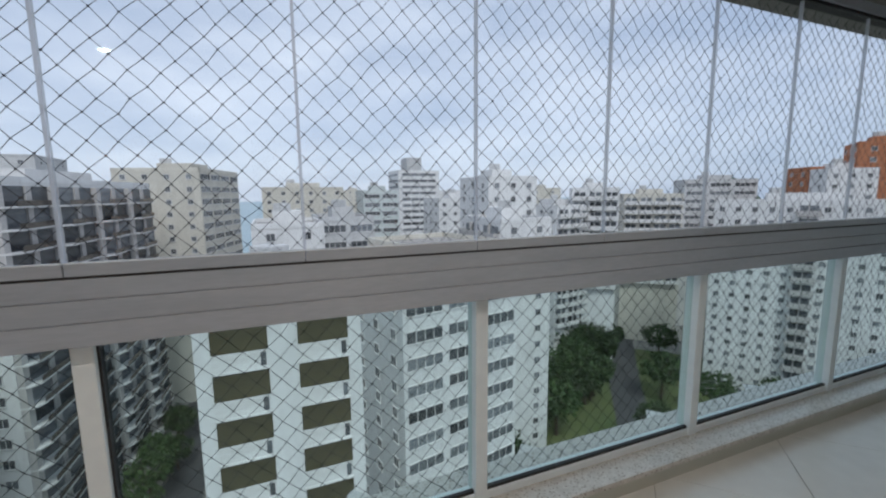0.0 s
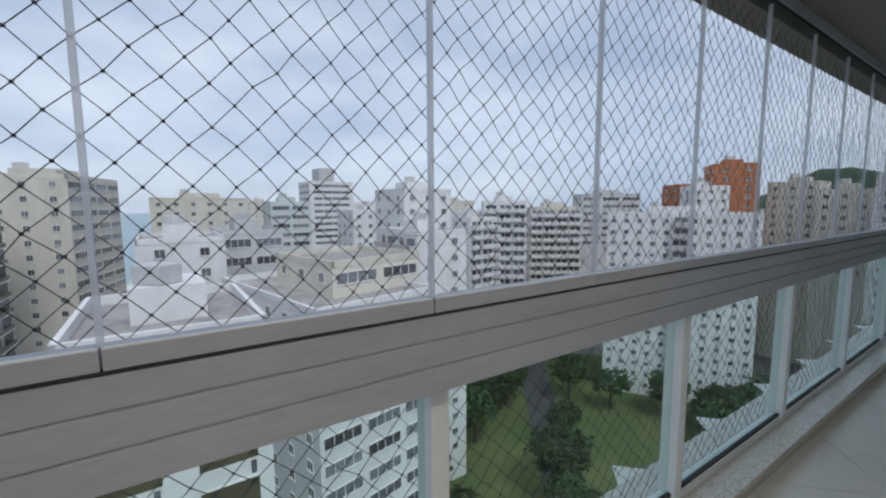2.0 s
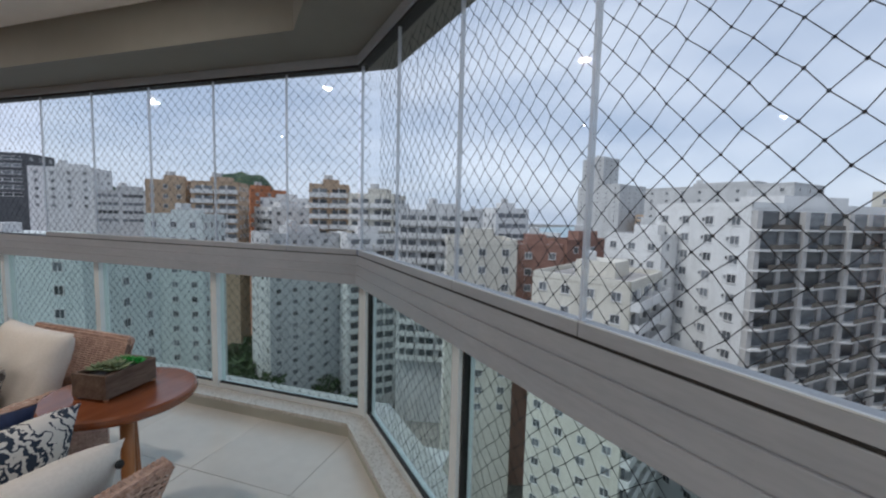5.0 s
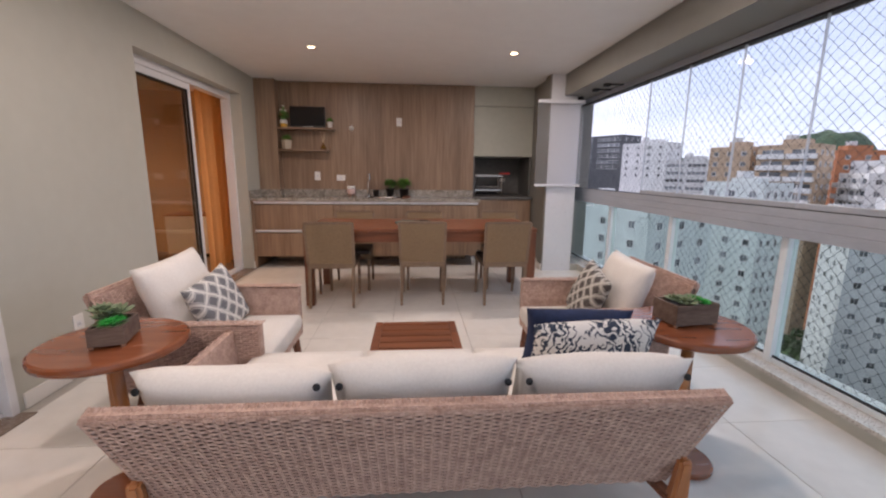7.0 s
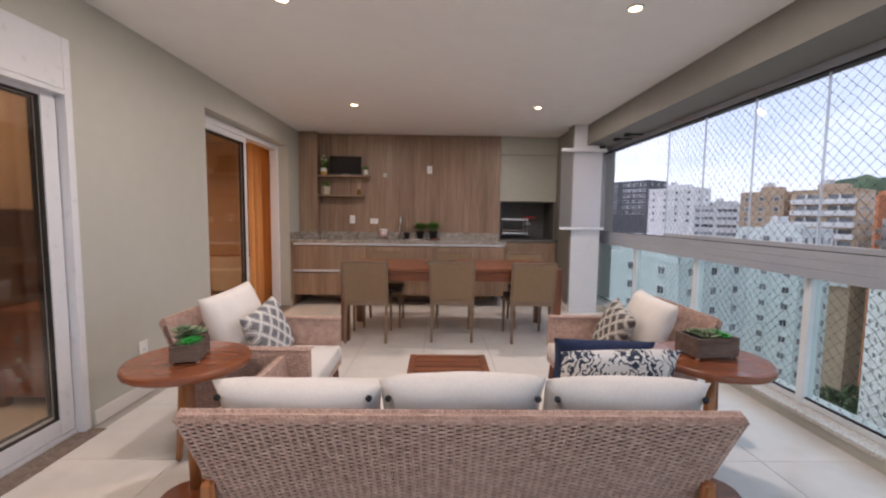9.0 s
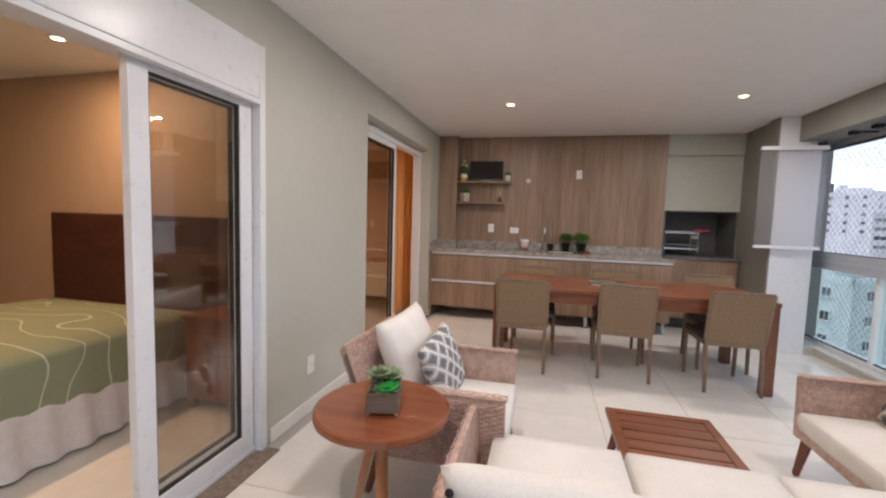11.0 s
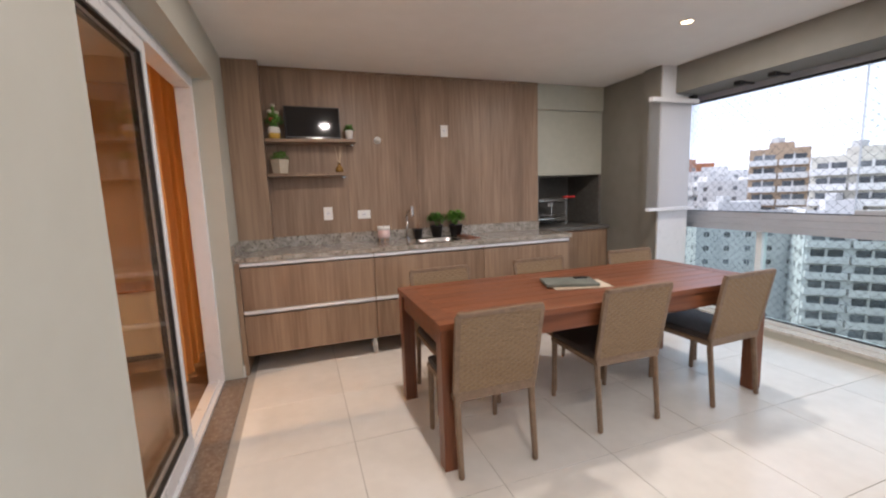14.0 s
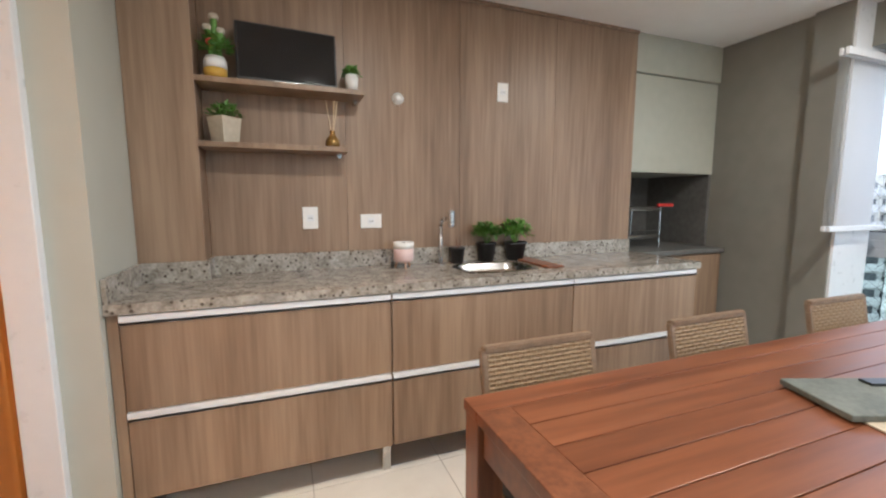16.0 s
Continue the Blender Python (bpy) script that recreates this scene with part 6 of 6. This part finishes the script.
building(19.5, -72, -134, 10.4, 14, -3.6, M_PLASTER, "slim white tower with few windows and a dark crown", 14, ("grid", 2), ("dark_balcony", 2))
building(27.1, -90.1, -134, 12.2, 14, 4.3, M_PLASTER, "white tower with narrow windows in pairs", 10, ("grid", 3), ("grid", 3))
building(17.9, -127, -126, 15.1, 16, -2.9, M_PLASTER, "pale tower with stacked balconies", 12, ("balcony", 3), ("grid", 4))
building(98.9, -179.8, -134, 20.9, 18, 12.1, M_PLASTER, "pale hotel tower with horizontal strip windows", 10, ("strip", 1), ("strip", 1), roof_block=False)
building(96.9, -184.9, -134, 7.4, 10, 18.2, M_GREYPL, "grey stair head over the hotel tower", 1, ("grid", 0), ("grid", 0), roof_block=False, name="stair_tower")
building(51.5, -50.3, -134, 10.5, 16, -3.6, M_PLASTER, "white block with a dark edged roof terrace", 6, ("grid", 2), ("grid", 4))
building(48.5, -62.1, -134, 9.4, 16, -3.2, M_GREYPL, "grey white block with long window rows", 7, ("strip", 2), ("strip", 3))
building(111.5, -109.1, -134, 26.9, 16, 3.4, M_CREAM, "cream apartment slab in the middle distance", 6, ("grid", 6), ("grid", 3))
building(82.2, -125.1, -134, 12.5, 12, 2.1, M_MINT, "pale teal tower in the middle distance", 6, ("strip", 2), ("grid", 2))
building(54.1, -125.4, -134, 19, 14, -0.7, M_PLASTER, "white block in the middle distance", 6, ("grid", 5), ("grid", 3))
# beyond the park
building(-19.7, -123.3, 169, 34.4, 18, -1.6, M_PLASTER, "white tower with rows of small square windows beside the park", 16, ("dots", 11), ("grid", 5))
building(-58.7, -158.1, 171, 12.8, 14, 13.8, M_BRICK, "orange brick tower behind the white one", 8, ("grid", 2), ("grid", 3))
building(-50, -162.8, -171, 5, 12, 7.5, M_BRICK, "narrow orange brick block", 6, ("grid", 1), ("grid", 2), roof_block=False)
building(-51.5, -154.9, -171, 11.8, 12, 6.6, M_PLASTER, "white block between the brick ones", 6, ("grid", 3), ("grid", 2))
building(14.9, -135.8, -171, 13.4, 14, 2.0, M_PLASTER, "white tower with balconies past the park", 10, ("balcony", 3), ("grid", 3))
building(0.2, -158.5, -171, 18.2, 14, 0.0, M_CREAM, "cream tower with balconies past the park", 10, ("balcony", 4), ("grid", 3))
building(-20.4, -182.2, -171, 23.4, 14, 5.0, M_GREYPL, "grey tower behind the park", 7, ("strip", 3), ("grid", 3))
building(-75.8, -161, 140, 13.1, 16, 7.6, M_CREAM, "cream tower with pale window rows", 8, ("grid", 3), ("grid", 3))
building(-78.3, -141.1, 144, 11.3, 16, 4.6, M_CREAM, "cream tower with small windows in rows", 8, ("grid", 3), ("grid", 3))
building(-77.8, -120.8, 133, 18, 18, 7.8, M_PLASTER, "white tower with small windows in rows", 12, ("grid", 4), ("grid", 3))
# along the street
building(95.5, 237.9, -61, 34.4, 16, 20.5, M_CHARCOAL, "dark clad tower in the distance", 6, ("strip", 2), ("grid", 3), roof_block=False)
building(98.5, 181.1, -61, 20.5, 12, 13.7, M_PLASTER, "white tower in the distance", 5, ("grid", 4), ("grid", 2))
building(105.4, 158.3, -61, 16.4, 12, 5.9, M_GREYPL, "grey block in the distance", 4, ("strip", 2), ("grid", 2))
building(93.8, 117.6, -61, 11, 12, 8.6, M_SAND, "sand brick tower with white window bays", 8, ("grid", 3), ("grid", 3))
building(98.5, 105, -61, 13.3, 12, 8.5, M_SAND, "sand brick twin tower", 8, ("balcony", 2), ("grid", 3))
building(60.9, 73.8, -73, 11.5, 8, -0.9, M_MINT, "pale mint tower with small windows", 16, ("grid", 3), ("grid", 4))
building(100.4, 64.5, -61, 10.7, 14, 7.9, M_SAND, "beige tower with an orange top", 9, ("balcony", 2), ("grid", 3))
building(98.8, 51.1, -80, 12.2, 14, 5.2, M_CREAM, "cream tower with stacked balconies", 12, ("balcony", 2), ("balcony", 3))
building(92.3, 33.9, -79, 19.4, 16, 1.3, M_GREYPL, "grey white tower with stacked balconies", 12, ("balcony", 4), ("grid", 3))
building(118.6, 15.3, -61, 10, 12, 2.5, M_PLASTER, "white tower with a dark band at its top", 8, ("strip", 1), ("grid", 3))
building(66.9, 13.7, -71, 11.6, 14, -3.6, M_CREAM, "old cream block with red brown sides", 10, ("grid", 3), ("grid", 3))
building(77.1, 3.6, -74, 8.5, 12, -4.6, M_RED, "red brown clad block", 8, ("grid", 2), ("grid", 3))
building(129.9, 114.4, -66, 23.7, 14, 4.9, M_PLASTER, "white slab down the street", 7, ("grid", 6), ("grid", 3))
building(28.9, 73.7, -71, 23.6, 14, -5.1, M_MINT, "pale teal block with window pairs near the pillar", 14, ("grid", 4), ("grid", 3))
building(110.2, 85.2, -26, 15.9, 14, 1.2, M_PLASTER, "white tower seen past the pillar", 9, ("grid", 4), ("balcony", 3))
building(126.8, 77.3, -29, 33.6, 16, 2.2, M_PLASTER, "wide white block with small windows", 8, ("grid", 8), ("grid", 4))
building(81, 61.4, -31, 19.9, 14, -5.2, M_GREYPL, "grey white tower with small windows", 14, ("grid", 5), ("grid", 4))
building(89.3, 45.9, -48, 12.6, 14, -4.9, M_PLASTER, "white tower with rounded balcony bands", 14, ("balcony", 2), ("grid", 4))
building(128.8, 110.5, -19, 14.9, 12, 8.0, M_BRICK, "orange topped tower in the distance", 5, ("grid", 3), ("grid", 3))

# the town goes on behind
rng = random.Random(11)
for i in range(80):
    az, dist = radians(rng.uniform(-222, -8)), rng.uniform(185, 420)
    if -139 < math.degrees(az) < -124:
        continue
    cx, cy = 2 - math.sin(az) * dist, -6 + math.cos(az) * dist
    w, d = rng.uniform(12, 26), rng.uniform(10, 16)
    top = rng.uniform(-30, 3) + (7 if rng.random() < 0.2 else 0)
    mat = rng.choice((M_PLASTER, M_PLASTER, M_GREYPL, M_CREAM, M_CREAM, M_SAND))
    house = building(cx, cy, math.degrees(az) + rng.uniform(-25, 25), w, d, top, mat, "pale block in the hazy distance", 4, (rng.choice(("grid", "strip")), 3), ("grid", 0), roof_block=rng.random() < 0.5)

# ground, road, park, sea
tagged(part("ground", prism([(2600 * math.cos(k * math.pi / 16), 2600 * math.sin(k * math.pi / 16)) for k in range(32)], GROUND - 2, GROUND), M_GROUND), "streets and yards of the town far below", "ground", kind="structure")


def strip_of(name, pts, width, z, mat, label, category):
    bm = bmesh.new()
    for u, v in zip(pts, pts[1:]):
        d = (Vector(v) - Vector(u)).normalized()
        n = Vector((-d.y, d.x)) * width / 2
        quad = [bm.verts.new((p.x, p.y, z)) for p in (Vector(u) - n, Vector(u) + n, Vector(v) + n, Vector(v) - n)]
        bm.faces.new(quad)
    bmesh.ops.recalc_face_normals(bm, faces=bm.faces)
    return tagged(part(name, bm, mat), label, category, kind="structure")


strip_of("road", [(-8, -60), (-2, -120), (6, -330)], 8, GROUND + 0.12, M_ROAD, "grey asphalt street beside the park", "road")
strip_of("road", [(30, -12), (150, 96), (330, 250)], 9, GROUND + 0.12, M_ROAD, "grey asphalt street between the towers", "road")
strip_of("road", [(44, -24), (96, -72)], 7, GROUND + 0.12, M_ROAD, "grey asphalt side street", "road")
tagged(part("lawn", prism([(-75, -40), (26, -40), (22, -150), (-22, -150), (-70, -118)], GROUND - 0.5, GROUND + 0.1), M_LAWN), "overgrown green park below the balcony", "grass", kind="stuff")
sd, sn = Vector((0.755, -0.656, 0)), Vector((0.656, 0.755, 0))
sp = [sd * 345 - sn * 2200, sd * 345 + sn * 900, sd * 4200 + sn * 2500, sd * 4200 - sn * 4200]
tagged(part("water", prism([(v.x, v.y) for v in sp], GROUND - 0.4, GROUND + 0.15), M_SEA), "pale grey green sea beyond the beach", "sea", kind="structure")
bs = [sd * 318 - sn * 500, sd * 318 + sn * 300, sd * 347 + sn * 300, sd * 347 - sn * 500]
tagged(part("beach", prism([(v.x, v.y) for v in bs], GROUND - 0.4, GROUND + 0.25), M_CREAM), "pale sand beach at the sea", "beach", kind="structure")


def hill(az, dist, width, height, seed):
    a = radians(az)
    c = Vector((2 - math.sin(a) * dist, -6 + math.cos(a) * dist, 0))
    k = 44
    bm = bmesh.new()
    grid = [[None] * (k + 1) for _ in range(k + 1)]
    for i in range(k + 1):
        for j in range(k + 1):
            u, v = (i / k - 0.5) * 2, (j / k - 0.5) * 2
            n = noise.fractal(Vector((u * 2.5 + seed, v * 2.5, 0)), 1.0, 2.0, 5)
            h = max(0.0, math.exp(-2.6 * (u * u + v * v)) * (1 + 0.22 * n) - 0.07) * height
            grid[i][j] = bm.verts.new((c.x + u * width, c.y + v * width, GROUND - 0.6 + h))
    for i in range(k):
        for j in range(k):
            bm.faces.new((grid[i][j], grid[i + 1][j], grid[i + 1][j + 1], grid[i][j + 1]))
    return tagged(part("hill", bm, M_HILL, smooth=True), "dark green wooded hill on the skyline", "hill", kind="structure")


hill(-190, 900, 150, 82, 1.0)
hill(-213, 700, 250, 94, 5.0)
hill(-230, 620, 240, 90, 8.0)
hill(-46, 950, 200, 128, 3.0)
hill(-30, 1100, 260, 105, 9.0)
hill(-38, 1250, 300, 90, 12.0)


# ---- trees in the park and along the streets ----
def crown_mesh(seed):
    """A crown of many small leaf clumps with gaps between them."""
    r = random.Random(seed)
    verts, faces = [], []
    for i in range(230):
        u = Vector((r.gauss(0, 1), r.gauss(0, 1), r.gauss(0, 0.8))).normalized() * r.uniform(0.55, 1.0) ** 0.6
        c = Vector((u.x * 3.2, u.y * 3.2, 5.6 + u.z * 2.2)) + Vector((noise.noise(u * 2.1 + Vector((seed, 0, 0))),) * 3) * 0.9
        for k in range(4):
            d = Vector((r.gauss(0, 1), r.gauss(0, 1), r.gauss(0, 1))).normalized()
            e = d.orthogonal().normalized()
            g = d.cross(e)
            o = c + Vector((r.gauss(0, 0.25), r.gauss(0, 0.25), r.gauss(0, 0.25)))
            s = r.uniform(0.28, 0.5)
            b = len(verts)
            verts.extend(tuple(o + w) for w in (-e * s, g * s * 0.5, e * s, -g * s * 0.5))
            faces.append((b, b + 1, b + 2, b + 3))
    me = bpy.data.meshes.new("crown")
    me.from_pydata(verts, [], faces)
    me.materials.append(M_LEAF)
    return me


def trunk_mesh():
    bm = bmesh.new()
    rod(bm, (0, 0, 0), (0.1, 0, 3.4), 0.3, 0.2, 8)
    for a in range(5):
        an = a * 1.257
        rod(bm, (0.1, 0, 3.1), (0.1 + 1.7 * math.cos(an), 1.7 * math.sin(an), 5.4 + 0.4 * (a % 2)), 0.15, 0.05, 6)
    me = bpy.data.meshes.new("trunk")
    bm.to_mesh(me)
    bm.free()
    me.materials.append(M_BARK)
    return me


CROWNS, TRUNK = [crown_mesh(s) for s in (1, 2, 3, 4)], trunk_mesh()


def tree(x, y, s, k):
    t = thing("tree", "leafy green street tree far below", "tree", at=Matrix.Translation((x, y, GROUND)) @ Matrix.Rotation(k * 1.9, 4, "Z") @ Matrix.Diagonal((s, s, s, 1)), group="trees below")
    piece("trunk", TRUNK, t, Matrix.Identity(4))
    piece("crown", CROWNS[k % 4], t, Matrix.Identity(4))


for i in range(230):
    x, y = rng.uniform(-68, 20), rng.uniform(-146, -48)
    if -36 < x < -8 and -108 < y < -62 or abs(x + 2 - 0.1 * (y + 120)) < 6.5 or (y < -112 and x < -14):
        continue
    if 8 < x and y > -92 and rng.random() < 0.5:
        continue
    tree(x, y, rng.uniform(0.9, 1.7), i)
for i in range(40):
    s = i / 40
    tree(24 + 110 * s + rng.uniform(-4, 4), -9 + 100 * s + rng.uniform(-10, 10) + (9 if i % 2 else -6), rng.uniform(0.8, 1.3), i)
for i in range(16):
    tree(14 + rng.uniform(-5, 26), -64 + rng.uniform(-8, 26) * 0.4, rng.uniform(0.8, 1.2), i)
for i in range(14):
    tree(46 + 3.2 * i + rng.uniform(-2, 2), -20 - 3 * i + rng.uniform(-2, 2), rng.uniform(0.7, 1.1), i)
for i in range(20):
    way, far = radians(rng.uniform(43.5, 48.5)), rng.uniform(78, 140)
    tree(2 + far * math.sin(way), -6 + far * math.cos(way), rng.uniform(1.2, 1.8), i)


# ---- floor tiles, one by one ----
TILE = 0.622
tile_mesh = {}


def tile_piece(x0, x1, y0, y1):
    key = (round(x1 - x0, 3), round(y1 - y0, 3))
    if key not in tile_mesh:
        bm = boxes((0, key[0], 0, key[1], -0.004, 0.0), bevel=0.0012, seg=1)
        me = bpy.data.meshes.new("tile")
        bm.to_mesh(me)
        bm.free()
        me.materials.append(M_TILE)
        tile_mesh[key] = me
    piece("tile", tile_mesh[key], floor, Matrix.Translation((x0, y0, 0)))


G = 0.0013
for i in range(-12, 9):
    for j in range(-16, 12):
        x0, y0 = 0.08 + i * TILE, -4.725 + j * TILE
        x1, y1 = x0 + TILE, y0 + TILE
        cx, cy = (x0 + x1) / 2, (y0 + y1) / 2
        wing_side = (Vector((cx, cy, 0)) - CORNER).dot(WING_IN)
        wing_along = (Vector((cx, cy, 0)) - CORNER).dot(WING)
        if cx < -0.2 and not (0 < wing_side < 2.1 and wing_along < WLEN):
            continue
        if cy > 0.9 or cx > 4.6 or wing_side < -0.1 or wing_side > 9 or wing_along > WLEN:
            continue
        if cy < -6.8 and not wing_side < 2.2:
            continue
        tile_piece(max(x0, -0.2 if cy > -6.8 else -99) + G, x1 - G, y0 + G, min(y1, 0.85) - G)
